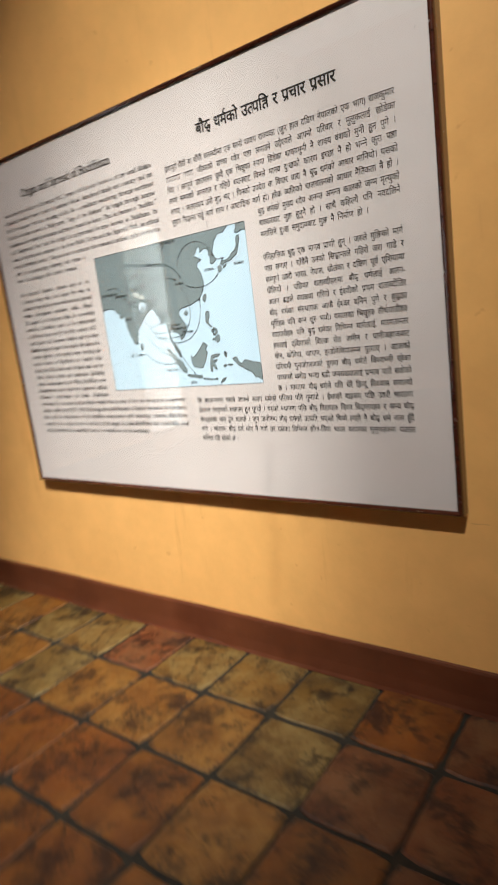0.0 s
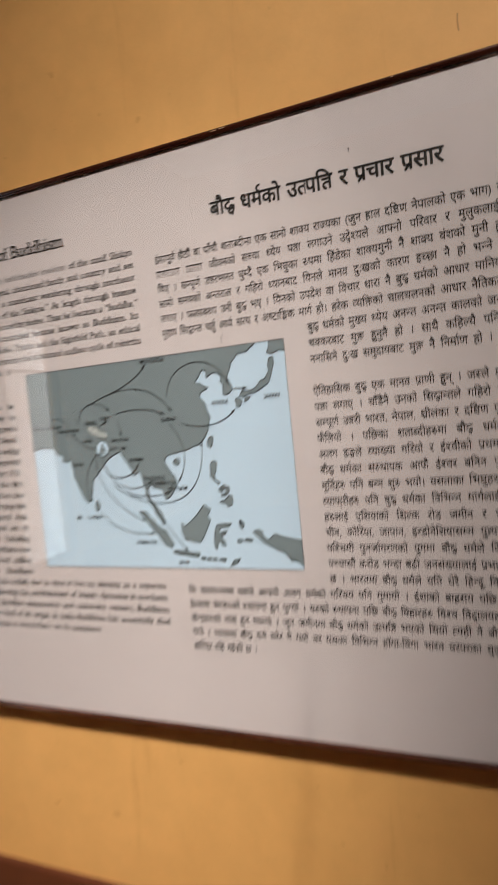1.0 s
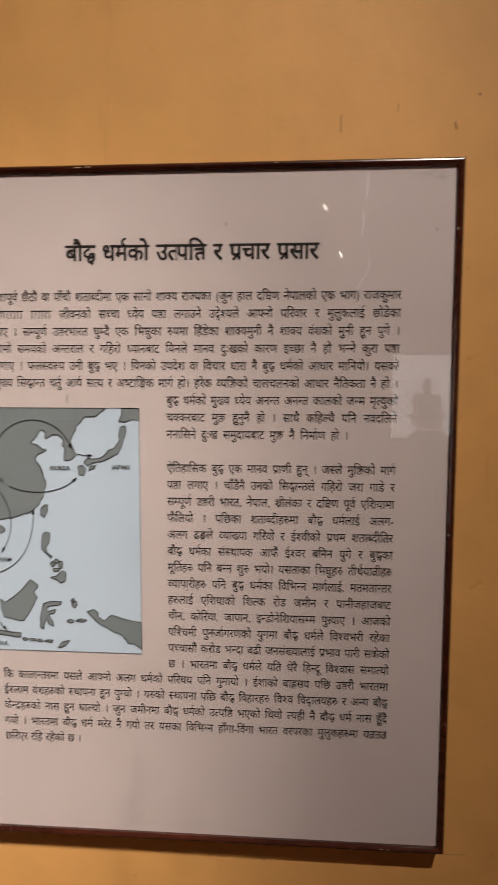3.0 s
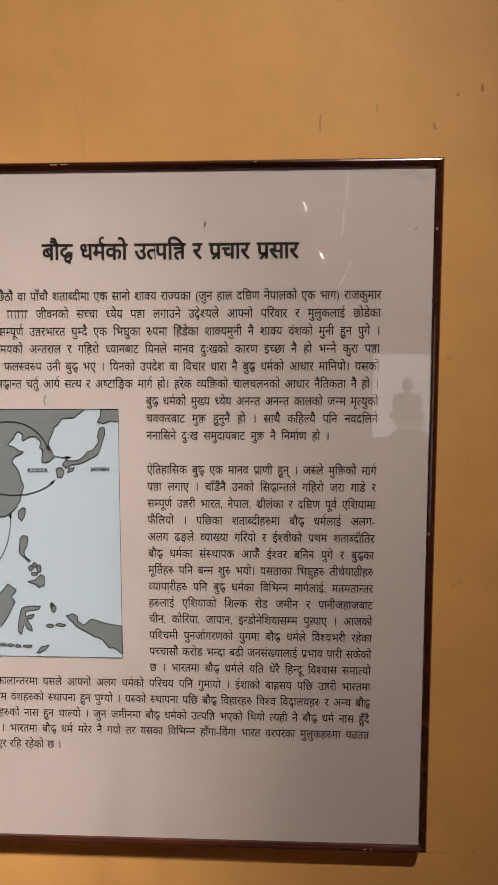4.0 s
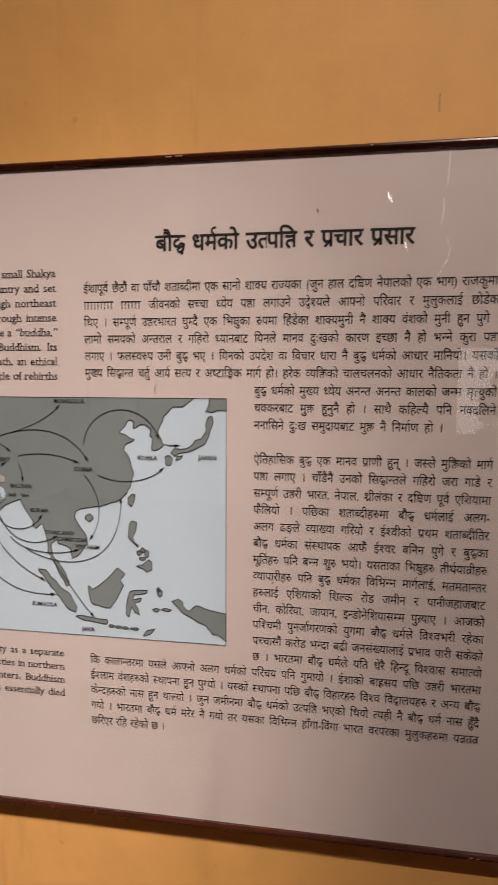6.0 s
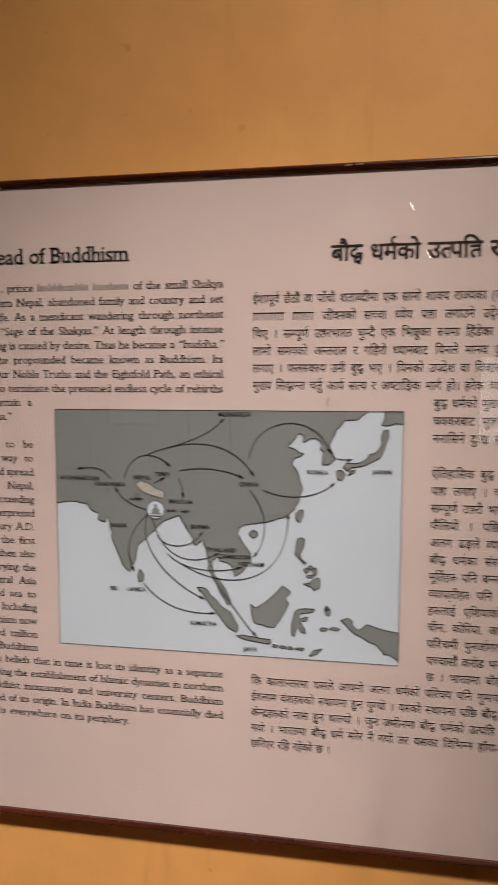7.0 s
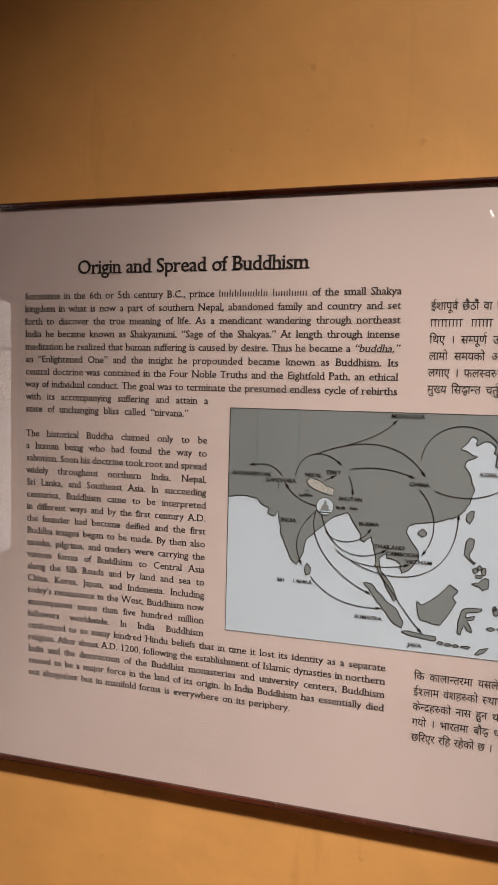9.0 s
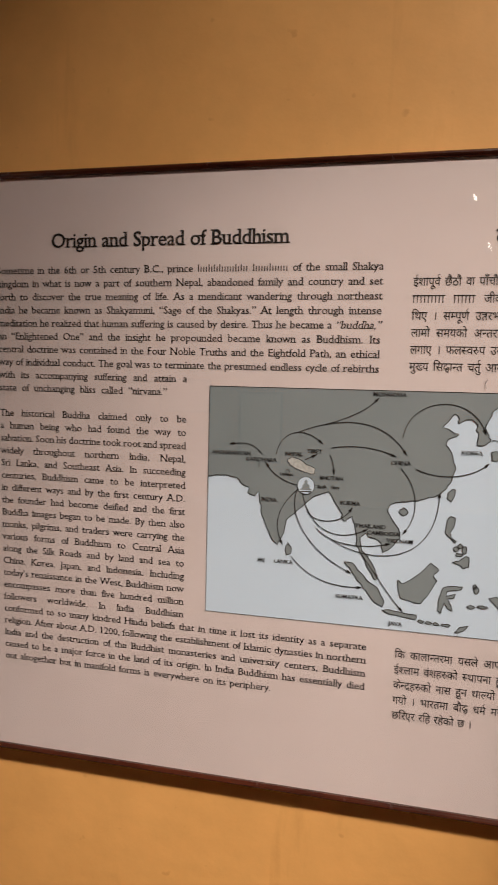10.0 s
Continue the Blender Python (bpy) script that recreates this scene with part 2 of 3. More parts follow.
SX0, SX1, SZ0, SZ1 = 2.10, 3.14, 0.86, 1.94
tagged(link("wall_south", boxes((X0, SX0, Y0 - 0.2, Y0, -0.1, H + 0.2), (SX1, X1, Y0 - 0.2, Y0, -0.1, H + 0.2),
    (SX0, SX1, Y0 - 0.2, Y0, -0.1, SZ0), (SX0, SX1, Y0 - 0.2, Y0, SZ1, H + 0.2)), WALL),
    "ochre-painted plaster far wall with a window opening", "wall", kind="structure")
tagged(link("ceiling", box(X0 - 0.2, X1 + 0.2, Y0 - 0.2, Y1 + 0.25, H, H + 0.15), LIME), "dull aged limewashed ceiling", "ceiling", kind="structure")


def baseboard(name, length, m):
    """A painted skirting band with an eased top edge and a slightly wavy face."""
    n, prof = 60, [(0.0, 0.0), (-0.020, 0.0), (-0.015, 0.012), (-0.011, 0.05), (-0.010, 0.126), (-0.007, 0.133), (0.0, 0.136)]
    verts, faces = [], []
    for i in range(n + 1):
        x = length * i / n
        w = 0.0022 * noise.noise(Vector((x * 2.3, 0.3, length)))
        for d, z in prof:
            verts.append((x, d + (w if d < 0 else 0), z + (w if z > 0.1 else 0)))
    k = len(prof)
    for i in range(n):
        for j in range(k - 1):
            faces.append((i * k + j, i * k + j + 1, (i + 1) * k + j + 1, (i + 1) * k + j))
    ob = raw(name, verts, faces, BAND)
    ob.matrix_world = m
    return tagged(ob, "dark oxide-red painted skirting band along the wall foot", "baseboard", kind="structure")


baseboard("baseboard", X1 - X0, pose(X0, Y1, 0))
baseboard("baseboard", Y1 - Y0 - 0.02, pose(X1, Y1 - 0.02, 0, 0, 0, -90))
baseboard("baseboard", WY0 - Y0, pose(X0, Y0, 0, 0, 0, 90))
baseboard("baseboard", Y1 - WY1 - 0.02, pose(X0, WY1, 0, 0, 0, 90))


# ---- writing ----
GLYPHS = {}


def outline(body, bold):
    c = bpy.data.curves.new("letter", "FONT")
    c.body, c.resolution_u, c.offset = body, 3 if bold else 2, (0.004 if body[0] > "\u0900" else 0.0) + 0.012 * bold
    o = new("letter", c)
    bpy.context.view_layer.update()
    me = o.to_mesh()
    v = [(p.co.x, p.co.y) for p in me.vertices]
    f = [tuple(p.vertices) for p in me.polygons]
    o.to_mesh_clear()
    bpy.data.objects.remove(o)
    bpy.data.curves.remove(c)
    return v, f


def glyph(ch, bold=0):
    if (ch, bold) not in GLYPHS:
        v, f = outline(ch, bold)
        both, _ = outline(ch + "\u0964", bold)
        GLYPHS[ch, bold] = (v, f, 0.264 if ch == "ि" else max(p[0] for p in both) - 0.283 - 0.012 * bold)
    return GLYPHS[ch, bold]


def clip(v, f, xc):
    """The part of a flat mesh to the left of xc."""
    nv, nf = [], []
    for face in f:
        pts, out = [v[i] for i in face], []
        for a, b in zip(pts, pts[1:] + pts[:1]):
            if a[0] <= xc:
                out.append(a)
            if (a[0] <= xc) != (b[0] <= xc):
                t = (xc - a[0]) / (b[0] - a[0])
                out.append((xc, a[1] + t * (b[1] - a[1])))
        if len(out) > 2:
            nf.append(tuple(range(len(nv), len(nv) + len(out))))
            nv += out
    return nv, nf


def stroke(points, width):
    """A flat ribbon along points of the plane."""
    v, f = [], []
    for i, p in enumerate(points):
        a, b = points[max(i - 1, 0)], points[min(i + 1, len(points) - 1)]
        dx, dy = b[0] - a[0], b[1] - a[1]
        d = math.hypot(dx, dy) or 1
        ox, oy = -dy / d * width / 2, dx / d * width / 2
        v += [(p[0] + ox, p[1] + oy), (p[0] - ox, p[1] - oy)]
        if i:
            k = 2 * i
            f.append((k - 2, k - 1, k + 1, k))
    return v, f


class Pen:
    """Sets letters side by side into one flat mesh."""

    def __init__(self):
        self.v, self.f, self.x = [], [], 0.0

    def put(self, v, f, dx=None, dy=0.0, s=1.0):
        dx = self.x if dx is None else dx
        k = len(self.v)
        self.v += [(p[0] * s + dx, p[1] * s + dy) for p in v]
        self.f += [tuple(i + k for i in q) for q in f]


def lower(v, f, yc):
    """The part of a flat mesh below yc."""
    v, f = clip([(y, x) for x, y in v], f, yc)
    return [(y, x) for x, y in v], [q[::-1] for q in f]


# joined letters that are drawn as one form: the advance, then pen strokes under the head line
JOINED = {}
JOINED["दध"] = (0.60, [(0.30, 0.56), (0.30, 0.45), (0.17, 0.42), (0.09, 0.34), (0.10, 0.22), (0.20, 0.15), (0.30, 0.18), (0.37, 0.27), (0.46, 0.29), (0.50, 0.22), (0.43, 0.14), (0.32, 0.10)],
           [(0.32, 0.10), (0.25, 0.03), (0.30, -0.06), (0.42, -0.06), (0.52, 0.02), (0.55, 0.14), (0.55, 0.30)], [(0.40, -0.06), (0.50, -0.15)])
JOINED["तत"] = (0.57, [(0.44, 0.56), (0.44, 0.0)], [(0.04, 0.43), (0.44, 0.44)], [(0.44, 0.28), (0.24, 0.28), (0.13, 0.23), (0.10, 0.15), (0.15, 0.06), (0.25, -0.01)])
JOINED["कष"] = (0.62, [(0.49, 0.56), (0.49, 0.0)], [(0.26, 0.56), (0.13, 0.51), (0.11, 0.42), (0.22, 0.35), (0.49, 0.35)],
           [(0.25, 0.35), (0.12, 0.27), (0.10, 0.15), (0.20, 0.08), (0.29, 0.13), (0.24, 0.22), (0.36, 0.11), (0.42, 0.01)])
JOINED["कत"] = (0.74, [(0.42, 0.56), (0.42, 0.0)], [(0.42, 0.37), (0.54, 0.42), (0.63, 0.36), (0.63, 0.25), (0.57, 0.16)], [(0.04, 0.43), (0.42, 0.43)],
           [(0.42, 0.27), (0.24, 0.27), (0.13, 0.22), (0.10, 0.14), (0.15, 0.06), (0.24, -0.01)])


def join(pair, bold):
    wide, *lines = JOINED[pair]
    pen = Pen()
    pen.put(*stroke([(-0.01, 0.585), (wide + 0.02, 0.585)], 0.09 + 0.02 * bold), 0.0)
    for points in lines:
        pen.put(*stroke(points, 0.078 + 0.026 * bold), 0.0)
    return pen.v, pen.f, wide


VIRAMA, STEMLESS = "\u094d", "दङटठडढछह"
MARKS_BELOW, SPACING = "ुूृेैंँ", "ाीोौः"
CONSONANTS = {chr(c) for c in range(0x915, 0x93a)}


def stem(v):
    low = [p[0] for p in v if p[1] < 0.03]
    return max(low) - 0.083 if low else max(p[0] for p in v) - 0.1


def nagari(word, bold=0):
    """A word of Devanagari with its half letters, reph and joined r."""
    pen, i = Pen(), 0
    while i < len(word):
        ch = word[i]
        if ch not in CONSONANTS:
            v, f, adv = glyph(ch, bold)
            pen.put(v, f)
            pen.x += adv
            i += 1
            continue
        row = [ch]
        i += 1
        while i + 1 < len(word) and word[i] == VIRAMA and word[i + 1] in CONSONANTS:
            row.append(word[i + 1])
            i += 2
        signs = ""
        while i < len(word) and (word[i] in MARKS_BELOW + SPACING + "ि" or word[i] == VIRAMA):
            signs += word[i]
            i += 1
        reph = len(row) > 1 and row[0] == "र"
        row = row[1:] if reph else row
        rakar = len(row) > 1 and row[-1] == "र"
        row = row[:-1] if rakar else row
        if "ि" in signs:
            v, f, adv = glyph("ि", bold)
            pen.put(v, f)
            pen.x += adv
        skip = False
        for k, c in enumerate(row):
            if skip:
                skip = False
                continue
            pair = c + row[k + 1] if k < len(row) - 1 else ""
            if pair in JOINED:
                v, f, adv = join(pair, bold)
                pen.put(v, f)
                pen.x += adv
                skip = True
                continue
            v, f, adv = glyph(c, bold)
            if k < len(row) - 1 and c in STEMLESS:
                pen.put(v, f)
                v2, f2, _ = glyph(row[k + 1], bold)
                pen.put(*lower(v2, f2, 0.53), pen.x + 0.17, -0.20, 0.60)
                pen.x += adv + 0.02
                skip = True
            elif k < len(row) - 1:
                if c in "कफ":
                    pen.put(*clip(v, f, adv * 0.76))
                    pen.x += adv * 0.76
                    continue
                xc = adv * 0.75 if c == "ऱ" else stem(v)
                pen.put(*clip(v, f, xc))
                pen.x += xc
            else:
                pen.put(v, f)
                if rakar:
                    sx = pen.x + stem(v) + 0.02
                    pen.put(*stroke([(sx, 0.21), (sx - 0.14, 0.10), (sx - 0.27, -0.02)], 0.075 + 0.03 * bold), 0.0)
                pen.x += adv
        for s in signs:
            if s == "ि":
                continue
            v, f, adv = glyph(s, bold)
            if s in "ुू" and row == ["र"]:
                x = pen.x
                pen.put(*stroke([(x - 0.20, 0.30), (x - 0.06, 0.37), (x + 0.05, 0.36), (x + 0.10, 0.28), (x + 0.05, 0.19), (x - 0.03, 0.17)], 0.07 + 0.03 * bold), 0.0)
                pen.x += 0.15
                continue
            pen.put(v, f)
            pen.x += adv if s in SPACING else 0
        if reph:
            cx = pen.x - 0.13
            arc = [(cx + 0.13 * math.cos(radians(a)), 0.76 + 0.13 * math.sin(radians(a))) for a in range(60, 281, 20)]
            pen.put(*stroke(arc, 0.06 + 0.03 * bold), 0.0)
    return pen.v, pen.f, pen.x


def latin(word, bold=0):
    """A word in roman letters, with slab feet on the upright strokes."""
    pen, lean = Pen(), 0.0
    if word.startswith("*"):
        word, lean = word[1:], 0.22
    for ch in word:
        v, f, adv = glyph(ch, bold)
        v, f = list(v), list(f)
        feet = {}
        for q in f:
            for a, b in zip(q, q[1:] + q[:1]):
                feet[tuple(sorted((a, b)))] = feet.get(tuple(sorted((a, b))), 0) + 1
        for (a, b), count in feet.items():
            (xa, ya), (xb, yb) = v[a], v[b]
            w = abs(xa - xb)
            if count == 1 and abs(ya - yb) < 0.004 and 0.05 < w < 0.24 and ch not in ".,:;'\u201c\u201d-()":
                for level in (0.0, 0.455, 0.687):
                    if abs(ya - level) < 0.02 + 0.02 * bold:
                        lo, hi = (ya, ya + 0.05) if level < 0.2 else (ya - 0.05, ya)
                        x0, x1 = min(xa, xb) - 0.085, max(xa, xb) + (0.085 if level < 0.2 or ch.isupper() else 0.0)
                        k = len(v)
                        v += [(x0, lo), (x1, lo), (x1, hi), (x0, hi)]
                        f.append((k, k + 1, k + 2, k + 3))
                        break
        if lean:
            v = [(x + lean * y, y) for x, y in v]
        pen.put(v, f)
        pen.x += adv
    return pen.v, pen.f, pen.x


def bars(word):
    """Words that stay unwritten: plain upright bars of their length, under a head bar in Devanagari."""
    pen, n = Pen(), len(word)
    indic = word[0] > "\u0900"
    pitch = 0.34 if indic else 0.25
    count = n if indic else 2 * n - 1
    for k in range(count):
        high = 0.56 if indic else 0.68 if word[k // 2] in "bdfhklt" + word[0] and k % 2 == 0 else 0.46
        pen.put(*stroke([(pitch * k + 0.12, 0.0), (pitch * k + 0.12, high)], 0.085), 0.0)
    wide = pitch * count
    if indic:
        pen.put(*stroke([(0.0, 0.585), (wide, 0.585)], 0.09), 0.0)
    return pen.v, pen.f, wide


PRINT_Y, INK_Y = 0.0, -0.0007


def set_line(text, x0, x1, z, size, parent, style=latin, squeeze=1.0, bold=0, justify=True, name="text_line", label=""):
    """One line of print between x0 and x1 on the baseline z."""
    words = []
    for w in text.split():
        v, f, adv = bars(w[1:]) if w.startswith("#") else style(w, bold)
        words.append((v, f, adv))
    total = sum(w[2] for w in words)
    gaps = max(len(words) - 1, 1)
    room = (x1 - x0) / size
    if justify:
        k = min(squeeze, (room - 0.2 * gaps) / total)
        gap = (room - k * total) / gaps if len(words) > 1 else 0
    else:
        k, gap = squeeze, 0.3
    verts, faces, x = [], [], x0
    for v, f, adv in words:
        for push in (-0.016, 0.016) if name == "title_line" and style is latin else (-0.010, 0.010) if style is latin or name == "title_line" else (0.0,):
            n = len(verts)
            verts += [(x + (p[0] * k + push) * size, INK_Y - 0.0001 * (push > 0), z + (p[1] + 0.3 * push) * size) for p in v]
            faces += [tuple(i + n for i in q) for q in f]
        x += (adv * k + gap) * size
    return tagged(raw(name, verts, faces, INK, parent, label), kind="stuff" if name == "text_line" else "")


# ---- the framed information panel ----
PX0, PX1, PZ0, PZ1 = -0.572, 1.2285, 0.588, 1.8565
panel = tagged(empty("information_panel", 0, 0, 0), "large wood-framed printed panel under glass with map and bilingual text", "information panel")
PROFILE = [(0.0, 0.035), (0.0, 0.004), (0.0007, -0.001), (0.0024, -0.0052), (0.0048, -0.0078), (0.0075, -0.0085), (0.0102, -0.0076), (0.0126, -0.0060), (0.0140, -0.0054), (0.0140, 0.035)]


def rail(a, b, na, nb):
    """A mitred moulding from the outer corner a to b; na, nb point inward along the mitres."""
    verts, faces, k = [], [], len(PROFILE)
    for (cx, cz), (dx, dz) in ((a, na), (b, nb)):
        verts += [(cx + o * dx, y, cz + o * dz) for o, y in PROFILE]
    for j in range(k):
        faces.append((j, (j + 1) % k, k + (j + 1) % k, k + j))
    faces += [tuple(range(k))[::-1], tuple(range(k, 2 * k))]
    ob = raw("rail", verts, faces, WOOD, panel)
    return ob


CORNERS = [((PX0, PZ1), (1, -1)), ((PX1, PZ1), (-1, -1)), ((PX1, PZ0), (-1, 1)), ((PX0, PZ0), (1, 1))]
for (ca, na), (cb, nb) in zip(CORNERS, CORNERS[1:] + CORNERS[:1]):
    rail(ca, cb, na, nb)
part("backing_board", box(PX0 + 0.015, PX1 - 0.015, 0.004, 0.030, PZ0 + 0.015, PZ1 - 0.015), TIMBER, panel)
sheet = part("printed_sheet", box(PX0 + 0.0142, PX1 - 0.0142, PRINT_Y, 0.003, PZ0 + 0.0142, PZ1 - 0.0142), PAPER, panel, "pinkish printed sheet with black lettering")
pane = part("glass_pane", box(PX0 + 0.0145, PX1 - 0.0145, -0.005, -0.003, PZ0 + 0.0145, PZ1 - 0.0145), GLASS, panel, "clear glass pane")
pane.visible_shadow = False
for nz in (1.735, 1.20):
    v, f = lathe([(0.0022, 0), (0.0026, 0.0008), (0.0016, 0.0016)], 10)
    nail = raw("nail", v, f, STEEL, panel, "small steel nail head")
    nail.matrix_world = pose(PX1 - 0.0118, -0.0062, nz, 90)

# the roman text
ENGLISH = """Sometime in the 6th or 5th century B.C., prince #Siddhartha #Gautama of the small Shakya
kingdom in what is now a part of southern Nepal, abandoned family and country and set
forth to discover the true meaning of life. As a mendicant wandering through northeast
India he became known as Shakyamuni, “Sage of the Shakyas.” At length through intense
meditation he realized that human suffering is caused by desire. Thus he became a *“buddha,”
an “Enlightened One” and the insight he propounded became known as Buddhism. Its
central doctrine was contained in the Four Noble Truths and the Eightfold Path, an ethical
way of individual conduct. The goal was to terminate the presumed endless cycle of rebirths
with its accompanying suffering and attain a
state of unchanging bliss called “nirvana.”

The historical Buddha claimed only to be
a human being who had found the way to
salvation. Soon his doctrine took root and spread
widely throughout northern India, Nepal,
Sri Lanka, and Southeast Asia. In succeeding
centuries, Buddhism came to be interpreted
in different ways and by the first century A.D.
the founder had become deified and the first
Buddha images began to be made. By then also
monks, pilgrims, and traders were carrying the
various forms of Buddhism to Central Asia
along the Silk Roads and by land and sea to
China, Korea, Japan, and Indonesia. Including
today’s renaissance in the West, Buddhism now
encompasses more than five hundred million
followers worldwide. In India Buddhism
conformed to so many kindred Hindu beliefs that in time it lost its identity as a separate
religion. After about A.D. 1200, following the establishment of Islamic dynasties in northern
India and the destruction of the Buddhist monasteries and university centers, Buddhism
ceased to be a major force in the land of its origin. In India Buddhism has essentially died
out altogether but in manifold forms is everywhere on its periphery."""
set_line("Origin and Spread of Buddhism", -0.347, 0.151, 1.7000, 0.0415, sheet, squeeze=0.96, bold=0.3, name="title_line", label="bold black roman title")
for i, text in enumerate(ENGLISH.split("\n")):
    if text:
        right = 0.330 if i < 8 or i > 26 else -0.048
        if i == 9:
            right = -0.090
        if i == 31:
            right = 0.142
        set_line(text, -0.4735 + 0.0003 * i, right, 1.6475 - 0.02726 * i, 0.0212, sheet, squeeze=1.02)

# the Devanagari text
NEPALI = """ईशापूर्व छैठौं वा पाँचौ शताब्दीमा एक सानो शाक्य राज्यका (जुन हाल दक्षिण नेपालको एक भाग) राजकुमार
#सिद्धार्थ #गौतमले जीवनको सच्चा ध्येय पत्ता लगाउने उद्देश्यले आफ्नो परिवार र मुलुकलाई छोडेका
थिए । सम्पूर्ण उत्तरभारत घुम्दै एक भिक्षुका रुपमा हिंडेका शाक्यमुनी नै शाक्य वंशको मुनी हुन पुगे ।
लामो समयको अन्तराल र गहिरो ध्यानबाट यिनले मानव दुःखको कारण इच्छा नै हो भन्ने कुरा पत्ता
लगाए । फलस्वरुप उनी बुद्ध भए । यिनको उपदेश वा विचार धारा नै बुद्ध धर्मको आधार मानियो। यसको
मुख्य सिद्धान्त चर्तु आर्य सत्य र अष्टाङ्गिक मार्ग हो। हरेक व्यक्तिको चालचलनको आधार नैतिकता नै हो ।
बुद्ध धर्मको मुख्य ध्येय अनन्त अनन्त कालको जन्म मृत्युको
चक्करबाट मुक्त हुनुनै हो । साथै कहिल्यै पनि नवदलिने
ननासिने दुःख समुदायबाट मुक्त नै निर्माण हो ।

ऐतिहासिक बुद्ध एक मानव प्राणी हुन् । जस्ले मुक्तिको मार्ग
पत्ता लगाए । चाँडैनै उनको सिद्धान्तले गहिरो जरा गाडे र
सम्पूर्ण उत्तरी भारत, नेपाल, श्रीलंका र दक्षिण पूर्व एशियामा
फैलियो । पछिका शताब्दीहरुमा बौद्ध धर्मलाई अलग-
अलग ढङ्गले व्याख्या गरियो र ईश्वीको प्रथम शताब्दीतिर
बौद्ध धर्मका संस्थापक आफैं ईश्वर बनिन पुगे र बुद्धका
मूर्तिहरु पनि बन्न शुरु भयो। यसताका भिक्षुहरु तीर्थयात्रीहरु
व्यापारीहरु पनि बुद्ध धर्मका विभिन्न मार्गलाई, मतमतान्तर
हरुलाई एशियाको शिल्क रोड जमीन र पानीजहाजबाट
चीन, कोरिया, जापान, इन्डोनेशियासम्म पुऱ्याए । आजको
पश्चिमी पुनर्जागरणको युगमा बौद्ध धर्मले विश्वभरी रहेका
पच्चासौं करोड भन्दा बढी जनसंख्यालाई प्रभाव पारी सकेको
छ । भारतमा बौद्ध धर्मले यति धेरै हिन्दू विश्वास समात्यो
कि कालान्तरमा यसले आफ्नो अलग धर्मको परिचय पनि गुमायो । ईशाको बाह्रसय पछि उत्तरी भारतमा
ईश्लाम वंशहरुको स्थापना हुन पुग्यो । यस्को स्थापना पछि बौद्ध विहारहरु विश्व विद्यालयहरु र अन्य बौद्ध
केन्द्रहरुको नास हुन थाल्यो । जुन जमीनमा बौद्ध धर्मको उत्पत्ति भएको थियो त्यही नै बौद्ध धर्म नास हुँदै
गयो । भारतमा बौद्ध धर्म मरेर नै गयो तर यसका विभिन्न हाँगा-विंगा भारत वरपरका मुलुकहरुमा यत्रतत्र
छरिएर रहि रहेको छ ।"""
set_line("बौद्ध धर्मको उत्पत्ति र प्रचार प्रसार", 0.5245, 0.979, 1.6890, 0.0425, sheet, nagari, 0.90, 0.75, name="title_line", label="bold black Devanagari title")
for i, text in enumerate(NEPALI.split("\n")):
    if text:
        left = 0.3845 if i < 6 or i > 22 else 0.7065
        right = {8: 1.037, 27: 0.535}.get(i, 1.1245 - 0.0003 * i)
        set_line(text, left, right, 1.6175 - 0.03107 * i, 0.0228, sheet, nagari, 0.835)

# the map
MX0, MX1, MZ1, MZ0 = 0.0, 0.656, 1.4235, 0.9590


def on_map(u, v, y):
    return (MX0 + (MX1 - MX0) * u / 1000, y, MZ1 + (MZ0 - MZ1) * max(min(v, 1000), 0) / 1000)


def flat(name, pts, y, mat, label=""):
    bm = bmesh.new()
    ring = [bm.verts.new(on_map(u, v, y)) for u, v in pts]
    bmesh.ops.triangle_fill(bm, edges=[bm.edges.new((a, b)) for a, b in zip(ring, ring[1:] + ring[:1])], use_beauty=True)
    bmesh.ops.recalc_face_normals(bm, faces=bm.faces[:])
    return part(name, bm, mat, sheet, label)


def crinkle(pts, amount, seed, steps=3):
    """A coast line: the plain outline broken up into small bays."""
    out = []
    for i, (a, b) in enumerate(zip(pts, pts[1:] + pts[:1])):
        out.append(a)
        if min(a[1], b[1]) <= 1 or max(a[0], b[0]) >= 999 or max(a[0], b[0]) <= 1:
            continue
        for s in range(1, steps):
            t = s / steps
            x, y = a[0] + (b[0] - a[0]) * t, a[1] + (b[1] - a[1]) * t
            n1, n2 = noise.noise(Vector((x * 0.11, y * 0.11, seed))), noise.noise(Vector((x * 0.11, y * 0.11, seed + 9)))
            out.append((x + amount * n1, y + 1.4 * amount * n2))
    return out


def line_on_map(name, pts, y, width, mat=INK, head=0.0, label=""):
    xz = [(p[0], p[2]) for p in (on_map(u, v, y) for u, v in pts)]
    v, f = stroke(xz, width)
    if head:
        (ax, az), (bx, bz) = xz[-3], xz[-1]
        d = math.hypot(bx - ax, bz - az)
        tx, tz = (bx - ax) / d, (bz - az) / d
        k = len(v)
        v += [(bx + tx * head * 0.5, bz + tz * head * 0.5), (bx - tx * head - tz * head * 0.42, bz - tz * head + tx * head * 0.42),
              (bx - tx * head + tz * head * 0.42, bz - tz * head - tx * head * 0.42)]
        f.append((k, k + 1, k + 2))
    return raw(name, [(a, y, b) for a, b in v], f, mat, sheet, label)


def bezier(p, n=24):
    return [tuple(sum(w * q[k] for w, q in zip(((1 - t) ** 3, 3 * t * (1 - t) ** 2, 3 * t * t * (1 - t), t ** 3), p)) for k in (0, 1))
            for t in (i / n for i in range(n + 1))]


